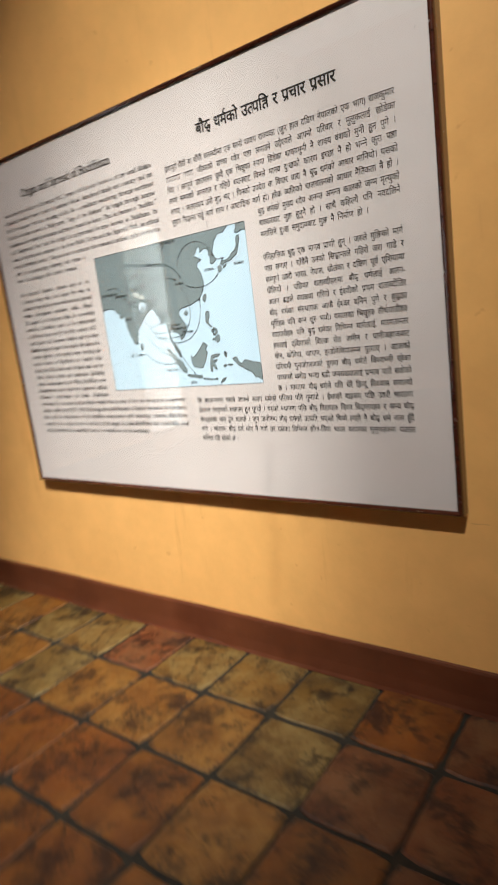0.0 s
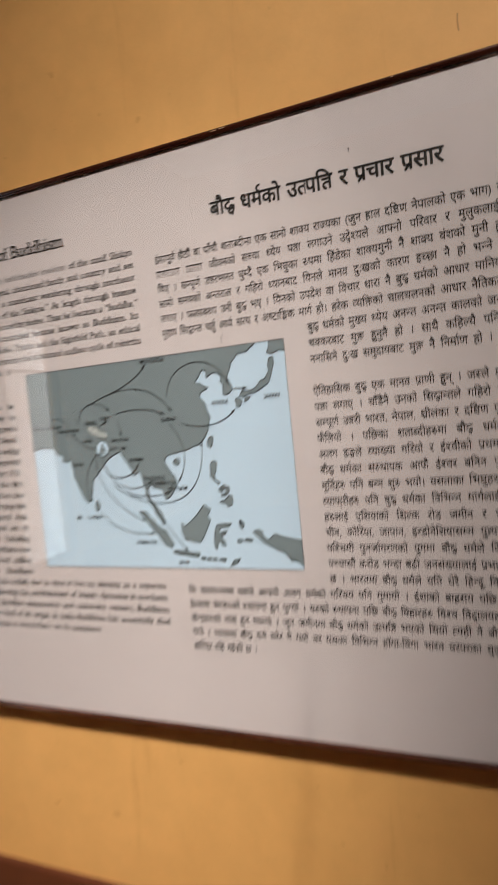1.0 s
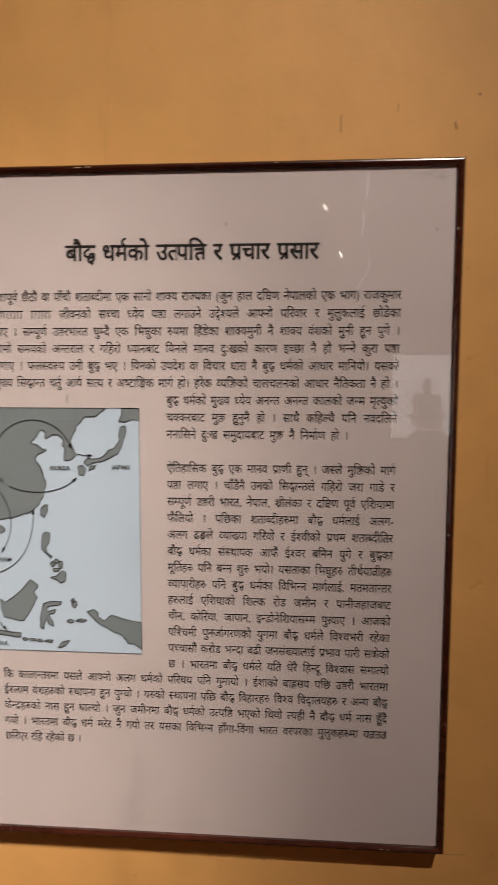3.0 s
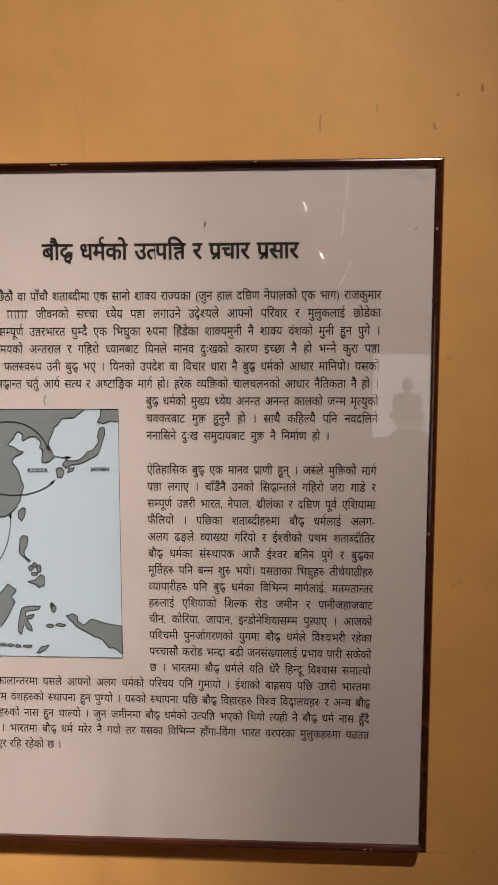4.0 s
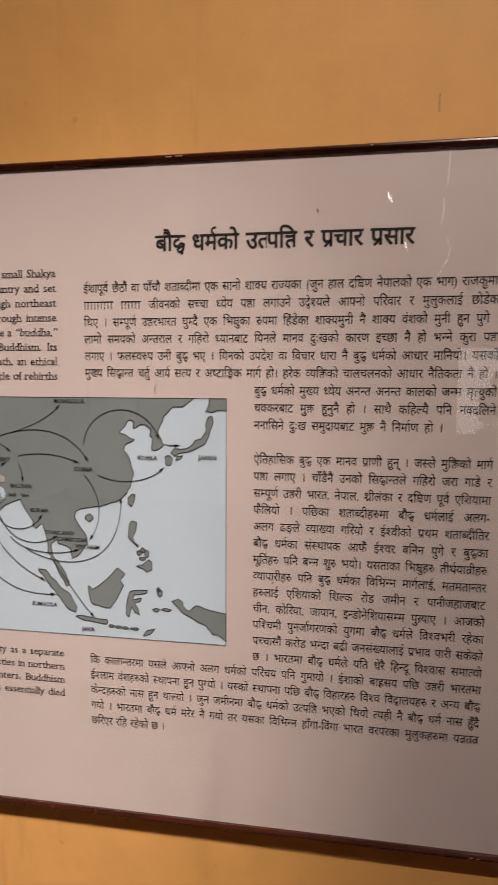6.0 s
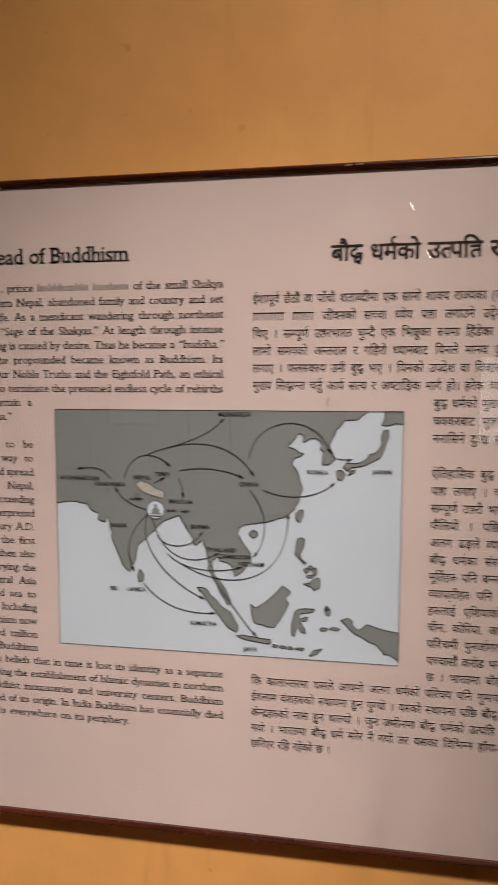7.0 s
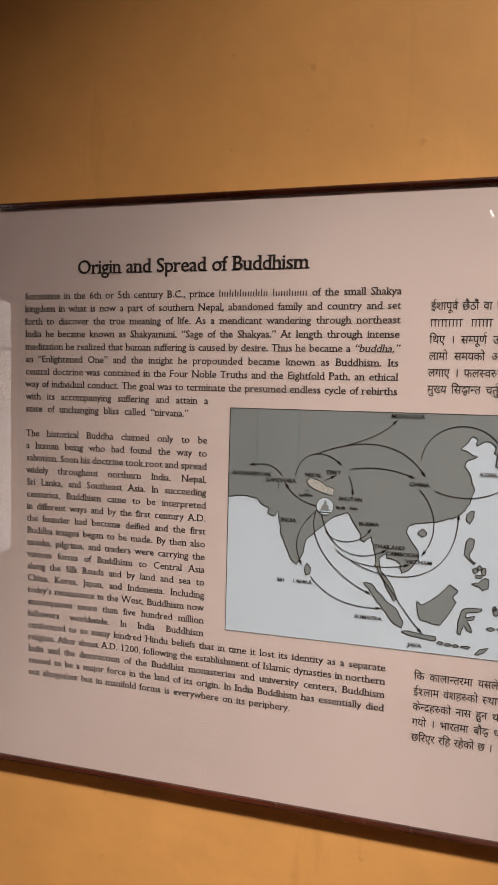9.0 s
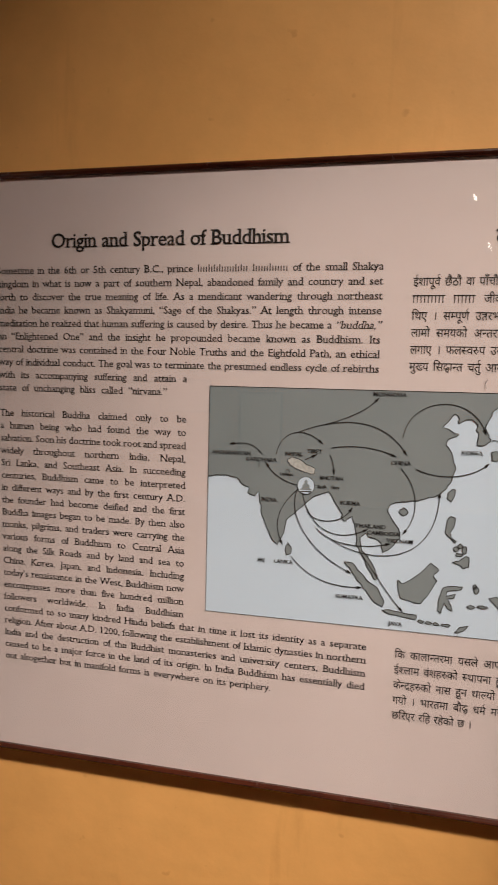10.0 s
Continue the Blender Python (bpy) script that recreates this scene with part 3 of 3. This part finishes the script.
part("map_sea", boxes((MX0, MX1, -0.0004, PRINT_Y + 0.001, MZ0, MZ1)), SEA, sheet, "pale blue printed sea of the map")
line_on_map("map_border", [(0, 0), (1000, 0), (1000, 1000), (0, 1000), (0, 0)], -0.0016, 0.0012)
WEST = [(0, 0), (0, 392), (41, 385), (93, 391), (109, 419), (131, 430), (126, 456), (146, 467), (161, 443), (164, 492), (173, 551), (190, 606), (207, 656),
        (222, 675), (243, 615), (248, 563), (280, 518), (327, 456), (374, 430), (391, 471), (416, 525), (412, 540), (425, 551), (445, 527)]
SOUTH = [(453, 568), (460, 617), (459, 645), (471, 677), (491, 731), (515, 789), (524, 785), (517, 744), (505, 716), (485, 684), (476, 665), (470, 615),
         (488, 594), (498, 613), (518, 619), (533, 639), (536, 673), (561, 649), (585, 606), (579, 566), (561, 533), (546, 499), (550, 473), (570, 456)]
EAST = [(594, 454), (620, 447), (649, 437), (685, 417), (708, 389), (720, 355), (729, 308), (720, 262), (714, 237), (699, 213), (705, 188), (733, 168),
        (714, 158), (687, 141), (704, 115), (717, 88), (728, 94), (731, 124), (754, 107), (767, 107), (781, 126), (777, 148), (786, 160), (783, 208),
        (804, 206), (818, 189), (813, 166), (802, 138), (812, 100), (824, 66), (845, 34), (875, 34), (894, 14), (906, 0)]
ISLANDS = []
ISLANDS.append([(951, 0), (1000, 0), (1000, 50), (979, 44), (954, 55), (941, 51), (950, 27)])
ISLANDS.append([(713, 434), (711, 409), (722, 391), (733, 394), (729, 422), (720, 445)])
ISLANDS.append([(840, 220), (848, 201), (878, 201), (897, 190), (909, 167), (930, 156), (942, 130), (942, 98), (948, 74), (959, 68), (962, 98), (954, 123), (947, 155), (939, 180), (913, 199), (888, 214), (862, 220), (850, 233)])
ISLANDS.append([(825, 267), (822, 235), (836, 229), (845, 246), (836, 271)])
ISLANDS.append([(854, 250), (857, 231), (875, 227), (871, 240)])
ISLANDS.append([(710, 570), (714, 516), (723, 501), (737, 508), (734, 542), (723, 570), (728, 589), (742, 602), (739, 611)])
ISLANDS.append([(734, 690), (752, 686), (771, 660), (781, 671), (780, 705), (766, 714), (757, 701)])
ISLANDS.append([(584, 785), (600, 798), (625, 774), (652, 738), (675, 701), (688, 714), (698, 727), (684, 755), (695, 774), (681, 811), (667, 847), (653, 875), (625, 871), (594, 860), (587, 828)])
ISLANDS.append([(701, 899), (704, 843), (713, 800), (736, 791), (767, 789), (763, 802), (726, 813), (722, 834), (749, 824), (746, 837), (726, 847), (739, 873), (742, 895), (728, 888), (719, 862), (711, 908)])
ISLANDS.append([(427, 725), (451, 727), (477, 766), (502, 804), (527, 824), (547, 877), (544, 905), (518, 888), (494, 841), (468, 802), (448, 761)])
ISLANDS.append([(544, 920), (562, 914), (606, 923), (643, 927), (641, 944), (602, 940), (564, 933)])
ISLANDS.append([(752, 983), (766, 959), (790, 951), (780, 968), (761, 985)])
ISLANDS.append([(840, 828), (859, 819), (874, 832), (872, 852), (891, 865), (913, 841), (953, 858), (1000, 868), (1000, 985), (982, 963), (959, 957), (945, 925), (922, 914), (909, 903), (891, 890), (877, 880), (854, 847)])
ISLANDS.append([(248, 686), (254, 660), (267, 684), (263, 710), (251, 718)])
for u, v, a, b in ((591, 495, 13, 15), (743, 634, 8, 11), (754, 622, 7, 8), (766, 637, 7, 14), (752, 658, 9, 7), (655, 952, 9, 6), (678, 955, 10, 5), (699, 957, 8, 5),
                   (726, 958, 13, 5), (804, 798, 8, 16), (800, 785, 5, 9), (792, 871, 11, 7), (824, 867, 16, 6)):
    ISLANDS.append([(u + a * math.cos(k * 0.785), v + b * math.sin(k * 0.785) * (1 + 0.2 * math.cos(3 * k + u))) for k in range(8)])
for k, pts in enumerate([WEST + SOUTH + EAST] + ISLANDS):
    coast = crinkle(pts, 5.0 if k == 0 else 3.5, k * 3.1, 3)
    flat("landmass", coast, -0.0009, LAND, "grey printed land" if k == 0 else "")
    if k == 0:
        line_on_map("coastline", coast[1:], -0.0016, 0.0016)
    else:
        line_on_map("coastline", coast + coast[:1], -0.0016, 0.0015)
ARROWS = [
    ((169, 286), (137, 230), (111, 239), (70, 245)), ((211, 282), (222, 183), (290, 151), (347, 226)), ((278, 183), (388, 118), (518, 99), (590, 256)),
    ((354, 148), (406, 125), (471, 92), (505, 34)), ((375, 245), (438, 226), (505, 234), (559, 267)), ((299, 299), (309, 292), (321, 284), (330, 277)),
    ((372, 275), (380, 295), (384, 318), (386, 351)), ((277, 409), (237, 400), (201, 368), (182, 323)), ((579, 190), (590, 25), (761, -10), (804, 160)),
    ((620, 316), (684, 359), (775, 342), (816, 282)), ((822, 184), (834, 188), (848, 190), (862, 188)), ((578, 316), (634, 400), (635, 508), (594, 585)),
]
SEA_ARROWS = [
    ((267, 720), (325, 822), (406, 839), (477, 830)), ((277, 432), (249, 557), (333, 705), (445, 770)), ((281, 426), (213, 516), (210, 589), (237, 667)),
    ((309, 514), (330, 576), (418, 568), (442, 495)), ((295, 449), (327, 626), (419, 637), (488, 581)), ((340, 589), (381, 656), (479, 667), (555, 634)),
    ((386, 634), (480, 716), (688, 744), (690, 413)), ((474, 682), (520, 768), (561, 860), (600, 914)),
]
for p in ARROWS + SEA_ARROWS:
    line_on_map("arrow", bezier(p), -0.0020, 0.0015, INK, 0.0075)
flat("highland", crinkle([(246, 303), (258, 290), (284, 301), (315, 325), (331, 335), (327, 359), (310, 355), (275, 340), (252, 325)], 5, 77, 3), -0.0016, PALE, "pale speckled printed land")
line_on_map("coastline", crinkle([(246, 303), (258, 290), (284, 301), (315, 325), (331, 335), (327, 359), (310, 355), (275, 340), (252, 325)], 5, 77, 3) + [(246, 303)], -0.0022, 0.0009)
ring = [(304 + 26 * math.cos(k * 0.2618), 409 + 37 * math.sin(k * 0.2618)) for k in range(24)]
flat("emblem_disc", ring, -0.0024, SEA, "pale round emblem")
line_on_map("emblem_ring", ring + ring[:1], -0.0028, 0.0009)
small = [(248 + 6 * math.cos(k * 0.5236), 352 + 9 * math.sin(k * 0.5236)) for k in range(12)]
line_on_map("place_mark", small + small[:1], -0.0026, 0.0008)
line_on_map("map_stroke", [(159, 322), (159, 343)], -0.0020, 0.0012)
flat("emblem_figure", [(304, 382), (309, 392), (307, 399), (315, 408), (314, 418), (322, 428), (286, 428), (294, 418), (293, 408), (301, 399), (299, 392)], -0.0027, LAND)
line_on_map("emblem_base", [(288, 435), (320, 435)], -0.0027, 0.0022)
LABELS = [("MONGOLIA", 538, 11), ("AFGHANISTAN", 78, 280), ("GANDHARA", 167, 303), ("NEPAL", 269, 273), ("TIBET", 334, 258), ("BHUTAN", 381, 368), ("INDIA", 199, 475),
          ("BURMA", 438, 469), ("CHINA", 579, 290), ("THAILAND", 503, 561), ("CAMBODIA", 538, 587), ("VIETNAM", 590, 615), ("SRI LANKA", 217, 742), ("SUMATRA", 447, 871),
          ("JAVA", 588, 968), ("KOREA", 772, 236), ("JAPAN", 951, 230)]
for text, u, v in LABELS:
    x, _, z = on_map(u, v, 0)
    wide = 0.0080 * len(text)
    ob = set_line(text, x - wide / 2, x + wide / 2, z - 0.0052, 0.0104, sheet, squeeze=1.15, bold=0.5, name="map_label")
    ob.location.y = -0.0016
for text, u, v in (("Bodh Gaya", 371, 406), ("Lumbini", 250, 361)):
    x, _, z = on_map(u, v, 0)
    ob = set_line(text, x - 0.0024 * len(text), x + 0.0024 * len(text), z - 0.0045, 0.0085, sheet, squeeze=1.0, bold=1, name="map_label")
    ob.location.y = -0.0016


# wear: a hair and specks on the print, smudges in its corner, chips in the frame, scuffs on the wall
def mark(name, pts, y, width, mat, parent):
    v, f = stroke(pts, width)
    return raw(name, [(a, y, b) for a, b in v], f, mat, parent)


mark("hair", [(0.5245, 1.448), (0.5215, 1.443), (0.5205, 1.438), (0.5235, 1.432)], -0.0024, 0.0009, INK, sheet)
for x, z, dx, dz in ((0.815, 1.752, 0.001, -0.006), (1.181, 1.734, 0.002, 0.004), (1.192, 1.347, 0.0022, 0.0), (0.742, 1.085, 0.003, 0.001)):
    mark("speck", [(x, z), (x + dx, z + dz)], -0.0024, 0.0016, INK, sheet)
for x, z, r in ((1.164, 1.829, 0.008), (1.190, 1.822, 0.007), (1.176, 1.834, 0.005)):
    mark("smudge", [(x - r, z), (x - 0.3 * r, z + 0.002), (x + 0.4 * r, z - 0.001), (x + r, z + 0.001)], -0.0006, r, SMUDGE, sheet)
for x0, x1, z in ((0.546, 0.558, 1.8488), (0.564, 0.577, 1.8494), (0.902, 0.906, 1.8500), (1.108, 1.114, 0.5962), (1.121, 1.125, 0.5958)):
    part("chip", box(x0, x1, -0.0092, -0.0080, z - 0.0008, z + 0.0008, 0.0003), BARE, panel)
north = bpy.data.objects["wall_north"]
for pts, w in (([(1.217, 1.929), (1.219, 1.922), (1.221, 1.917)], 0.004), ([(1.256, 1.977), (1.260, 1.973)], 0.005), ([(1.018, 1.945), (1.017, 1.930), (1.018, 1.915)], 0.003),
               ([(1.118, 1.962), (1.117, 1.948)], 0.002), ([(1.300, 1.992), (1.301, 1.980)], 0.004), ([(1.236, 0.5585), (1.262, 0.559), (1.280, 0.560)], 0.0014)):
    mark("scuff", pts, Y1 - 0.0008, w, SCUFF, north)


# ---- what the glass reflects: the far side of the room ----
def window(name, axis, a0, a1, z0, z1, at, out, bars_z, bars_a, label):
    """A wooden window in an opening, with panes and glazing bars."""
    w = tagged(empty(name, *((at, (a0 + a1) / 2, z0) if axis == "y" else ((a0 + a1) / 2, at, z0))), label, "window", kind="structure")

    def piece(nm, lo, hi, zl, zh, mat, d0=-0.03, d1=0.03):
        d = sorted((at + out * 0.08 + d0, at + out * 0.08 + d1))
        dims = (d[0], d[1], lo, hi, zl, zh) if axis == "y" else (lo, hi, d[0], d[1], zl, zh)
        ob = link(nm, box(*dims, bevel=0.003 if mat is TIMBER else 0), mat)
        return under(ob, w)
    t = 0.045
    piece("stile", a0, a0 + t, z0, z1, TIMBER)
    piece("stile", a1 - t, a1, z0, z1, TIMBER)
    piece("head", a0 + t, a1 - t, z1 - t, z1, TIMBER)
    piece("sill", a0 + t, a1 - t, z0, z0 + t, TIMBER)
    for z in bars_z:
        piece("glazing_bar", a0 + t, a1 - t, z - 0.012, z + 0.012, TIMBER)
    for a in bars_a:
        piece("glazing_bar", a - 0.012, a + 0.012, z0 + t, z1 - t, TIMBER, -0.02, 0.02)
    g = piece("pane", a0 + t, a1 - t, z0 + t, z1 - t, GLASS, -0.003, 0.003)
    g.visible_shadow = False
    return w


window("window_1", "y", WY0, WY1, WZ0, WZ1, X0, -1, (1.80,), (), "tall timber window letting in pale daylight")
window("window_2", "x", SX0, SX1, SZ0, SZ1, Y0, -1, (), (), "square timber window with pale daylight behind it")
tagged(link("backdrop", box(X0 - 0.75, X0 - 0.70, -4.9, -1.4, -0.2, 3.0), SKYGLOW), "pale hazy daylight outside the side window", "backdrop", kind="structure")
tagged(link("backdrop", box(1.2, 3.8, Y0 - 0.75, Y0 - 0.70, -0.2, 3.4), SKYGLOW_FAR), "pale hazy daylight outside the far window", "backdrop", kind="structure")


def statue(x, y, z, h):
    """A seated figure as one plain turned form."""
    bm = bmesh.new()

    def ball(cx, cy, cz, sx, sy, sz):
        bmesh.ops.create_uvsphere(bm, u_segments=16, v_segments=10, radius=1, matrix=Matrix.LocRotScale((cx, cy, cz), None, (sx, sy, sz)))
    ball(0, 0, 0.08, 0.40, 0.24, 0.085)
    ball(-0.22, 0.06, 0.11, 0.20, 0.16, 0.09)
    ball(0.22, 0.06, 0.11, 0.20, 0.16, 0.09)
    ball(0, -0.02, 0.36, 0.22, 0.14, 0.28)
    ball(0, -0.02, 0.56, 0.27, 0.12, 0.075)
    ball(-0.26, 0.02, 0.40, 0.085, 0.09, 0.22)
    ball(0.26, 0.02, 0.40, 0.085, 0.09, 0.22)
    ball(0, 0.0, 0.66, 0.07, 0.07, 0.09)
    ball(0, 0.0, 0.79, 0.125, 0.12, 0.135)
    ball(0, 0.0, 0.93, 0.07, 0.07, 0.065)
    ob = link("statue", bm, BRONZE)
    for p in ob.data.polygons:
        p.use_smooth = True
    ob.matrix_world = Matrix.LocRotScale((x, y, z), None, (h, h, h))
    return tagged(ob, "dark seated bronze statue on a stone pedestal before a window", "statue")


PEDX, PEDY = 2.40, -5.55
ped = tagged(empty("pedestal", PEDX, PEDY, 0), "grey domed stone pedestal with a row of small white balusters", "pedestal")
v, f = lathe([(0.20, 0), (0.20, 0.82), (0.235, 0.84), (0.235, 0.90), (0.215, 0.96), (0.17, 1.015), (0.12, 1.035)], 32, PEDX + 0.03, PEDY)
under(raw("plinth", v, f, STONE), ped)
for k in range(14):
    a = 2 * math.pi * k / 14
    v, f = lathe([(0.012, 1.02), (0.016, 1.035), (0.009, 1.05), (0.015, 1.075), (0.010, 1.095)], 10, PEDX + 0.02 + 0.115 * math.cos(a), PEDY + 0.115 * math.sin(a))
    under(raw("baluster", v, f, FABRIC), ped)
v, f = lathe([(0.15, 1.095), (0.165, 1.105), (0.165, 1.135), (0.155, 1.145)], 32, PEDX + 0.01, PEDY)
under(raw("slab", v, f, FABRIC, None, "pale stone slab"), ped)
statue(PEDX, PEDY, 1.145, 0.468)


def wall_lamp(x, y, z, tilt):
    w = tagged(empty("wall_lamp", x, y, z), "small lit wall lamp with a bare bulb", "lamp", "lamps on the far wall")
    v, f = lathe([(0.045, 0), (0.05, 0.01), (0.03, 0.025), (0.018, 0.06)], 16)
    b = raw("base", v, f, STEEL, w)
    b.matrix_local = pose(0, 0, 0, 270)
    v, f = lathe([(0.006, -0.05), (0.012, -0.035), (0.014, 0.0), (0.011, 0.035), (0.004, 0.055)], 12)
    u = raw("bulb", v, f, BULB, w, "glowing bulb")
    u.matrix_local = pose(0, 0.085, 0, 0, tilt, 0)
    return w


def streak_cord(cx, cy):
    """A made-up wavy glowing cord in broken lengths, for a streak reflected in the glass."""
    w = tagged(empty("streak_cord", cx, cy, H), "thin wavy glowing cord added for the pale streak reflected in the glass", "lamp")
    # the rose and wire are invented too, to hang the glowing lengths
    v, f = lathe([(0.03, H - 0.03), (0.03, H)], 14, cx, cy)
    under(raw("ceiling_rose", v, f, STEEL), w)

    def tube(knots, r):
        n, m, vs, fs = 12, 6, [], []
        for i in range(n + 1):
            u = i / n * (len(knots) - 1)
            k = min(int(u), len(knots) - 2)
            x, z = (knots[k][e] + (knots[k + 1][e] - knots[k][e]) * (u - k) for e in (0, 1))
            rr = r * (0.45 + 0.55 * math.sin(math.pi * i / n))
            vs += [(cx + x + rr * math.cos(j * math.pi / 3), cy + rr * math.sin(j * math.pi / 3), z) for j in range(m)]
        for i in range(n):
            fs += [(i * m + j, i * m + (j + 1) % m, (i + 1) * m + (j + 1) % m, (i + 1) * m + j) for j in range(m)]
        return vs, fs
    for knots, r in (((0.008, 2.22), (0.0, 2.10)), 0.0022), (((-0.010, 2.07), (-0.006, 2.03), (-0.014, 1.99)), 0.0028), (((0.002, 1.95), (0.018, 1.90), (0.008, 1.87), (-0.03, 1.80)), 0.0022):
        under(raw("glow_length", *tube(knots, r), STREAK), w)
    under(raw("wire", *tube(((0.0, H - 0.02), (0.008, 2.22), (0.0, 2.09), (-0.012, 1.98), (0.016, 1.91), (-0.03, 1.80)), 0.0006), STEEL), w)


streak_cord(1.185, -1.06)
wall_lamp(1.317, Y0, 3.567, -25)
wall_lamp(1.507, Y0, 3.028, -25)
for bx0, bx1, bz0, bz1 in ((-1.31, -0.77, 0.48, 1.35), (-2.35, -1.68, 1.07, 1.49)):
    b = tagged(empty("display_board", (bx0 + bx1) / 2, Y0, bz0), "plain cream display board on the far wall", "board", "boards on the far wall")
    under(link("face", box(bx0 + 0.02, bx1 - 0.02, Y0, Y0 + 0.02, bz0 + 0.02, bz1 - 0.02), FABRIC), b)
    under(link("edging", boxes((bx0, bx1, Y0, Y0 + 0.03, bz0, bz0 + 0.02), (bx0, bx1, Y0, Y0 + 0.03, bz1 - 0.02, bz1),
        (bx0, bx0 + 0.02, Y0, Y0 + 0.03, bz0 + 0.02, bz1 - 0.02), (bx1 - 0.02, bx1, Y0, Y0 + 0.03, bz0 + 0.02, bz1 - 0.02)), TIMBER), b)

# the spot lamps under the ceiling
for eye, aim, *_ in SPOTS:
    spot = tagged(empty("ceiling_spot", eye.x, eye.y, H), "small dark ceiling spot lamp aimed at the wall", "lamp", "ceiling spots")
    v, f = lathe([(0.012, eye.z - H + 0.05), (0.012, -0.025), (0.05, -0.02), (0.05, 0)], 16)
    raw("stem", v, f, TIMBER, spot)
    v, f = lathe([(0.055, 0.02), (0.06, 0.05), (0.055, 0.14), (0.03, 0.17)], 20)
    can = under(raw("housing", [tuple(look(eye, aim) @ Vector(p)) for p in v], f, TIMBER), spot)

# ---- floor ----
floor = tagged(link("floor", box(X0 - 0.2, X1 + 0.2, Y0 - 0.2, Y1 + 0.1, -0.12, -0.006), JOINT), "worn square terracotta tiles with dark recessed joints", "floor", kind="structure")
PITCH, DEEP, TURN, ORIGIN = 0.2555, 0.2785, radians(0.4), Vector((0.436, -0.232, 0))
rnd = random.Random(7)


def tile_mesh(k):
    """A worn square tile: uneven outline, eased edge, slightly dished top."""
    r = random.Random(k)
    n, half = 6, PITCH / 2 - 0.0050
    ring = []
    for side in range(4):
        for i in range(n):
            t = -1 + 2 * i / n
            e = half - abs(r.gauss(0, 0.0016)) - (0.005 if i == 0 else 0)
            p = {0: (t * half, -e), 1: (e, t * half), 2: (-t * half, e), 3: (-e, -t * half)}[side]
            if i == 0:
                p = (p[0] * 0.965, p[1] * 0.985)
            ring.append(p)
    ring = [(x * 1.012, y * DEEP / PITCH) for x, y in ring]
    m = len(ring)
    verts = [(x, y, -0.02) for x, y in ring] + [(x, y, -0.005 + r.uniform(-0.001, 0.0005)) for x, y in ring]
    verts += [(x * 0.955, y * 0.955, r.uniform(-0.0012, 0.0006)) for x, y in ring] + [(x * 0.5, y * 0.5, r.uniform(-0.001, 0.0008)) for x, y in ring] + [(0, 0, 0.0)]
    faces = []
    for s in range(3):
        faces += [(s * m + i, s * m + (i + 1) % m, (s + 1) * m + (i + 1) % m, (s + 1) * m + i) for i in range(m)]
    faces += [(3 * m + i, 3 * m + (i + 1) % m, 4 * m) for i in range(m)]
    return verts, faces


def tile_data(k, mat):
    v, f = tile_mesh(k)
    me = bpy.data.meshes.new("tile")
    me.from_pydata(v, [], f)
    me.update()
    me.materials.append(mat)
    for p in me.polygons:
        p.use_smooth = False
    return me


LIGHT = [tile_data(k, TILE) for k in range(8)]
WORN = [tile_data(k + 40, TILE_WORN) for k in range(6)]
ORANGE = [tile_data(k + 60, TILE_ORANGE) for k in range(6)]
DARK = [tile_data(k + 20, TILE_DARK) for k in range(4)]
rest_v, rest_f = [], []
for i in range(-14, 14):
    for j in range(-26, 3):
        c = ORIGIN + Matrix.Rotation(TURN, 3, "Z") @ Vector(((i + 0.5) * PITCH, (j + 0.5) * DEEP, 0))
        if not (X0 + 0.05 < c.x < X1 - 0.05 and Y0 + 0.05 < c.y < Y1 + 0.12):
            continue
        spin, lift = rnd.choice((0, 180)) + rnd.gauss(0, 0.4), rnd.gauss(0, 0.0012)
        m = pose(c.x + rnd.gauss(0, 0.0015), c.y + rnd.gauss(0, 0.0015), lift, rnd.gauss(0, 0.25), rnd.gauss(0, 0.25), math.degrees(TURN) + spin)
        near = c.y > -2.0 and -1.75 < c.x < 2.9
        if near:
            # columns from i = 2 on take the darker tiles, bar two
            if i >= 2:
                kind = ORANGE if (i, j) in ((2, 0), (2, -2)) else DARK
            elif j >= 0:
                kind = (WORN, LIGHT, WORN, WORN, DARK, WORN, WORN)[(i - 1) % 7] if i > -7 else WORN
            elif j == -1:
                kind = WORN if i in (1, -3) else LIGHT
            else:
                kind = LIGHT if (i, j) == (1, -2) or rnd.random() < 0.25 else ORANGE
            t = new("tile", rnd.choice(kind))
            t.parent = floor
            t.matrix_local = m
        else:
            v, f = tile_mesh(rnd.randrange(8))
            k = len(rest_v)
            rest_v += [tuple(m @ Vector(p)) for p in v]
            rest_f += [tuple(a + k for a in q) for q in f]
tagged(raw("far_tiles", rest_v, rest_f, TILE, floor), kind="stuff")
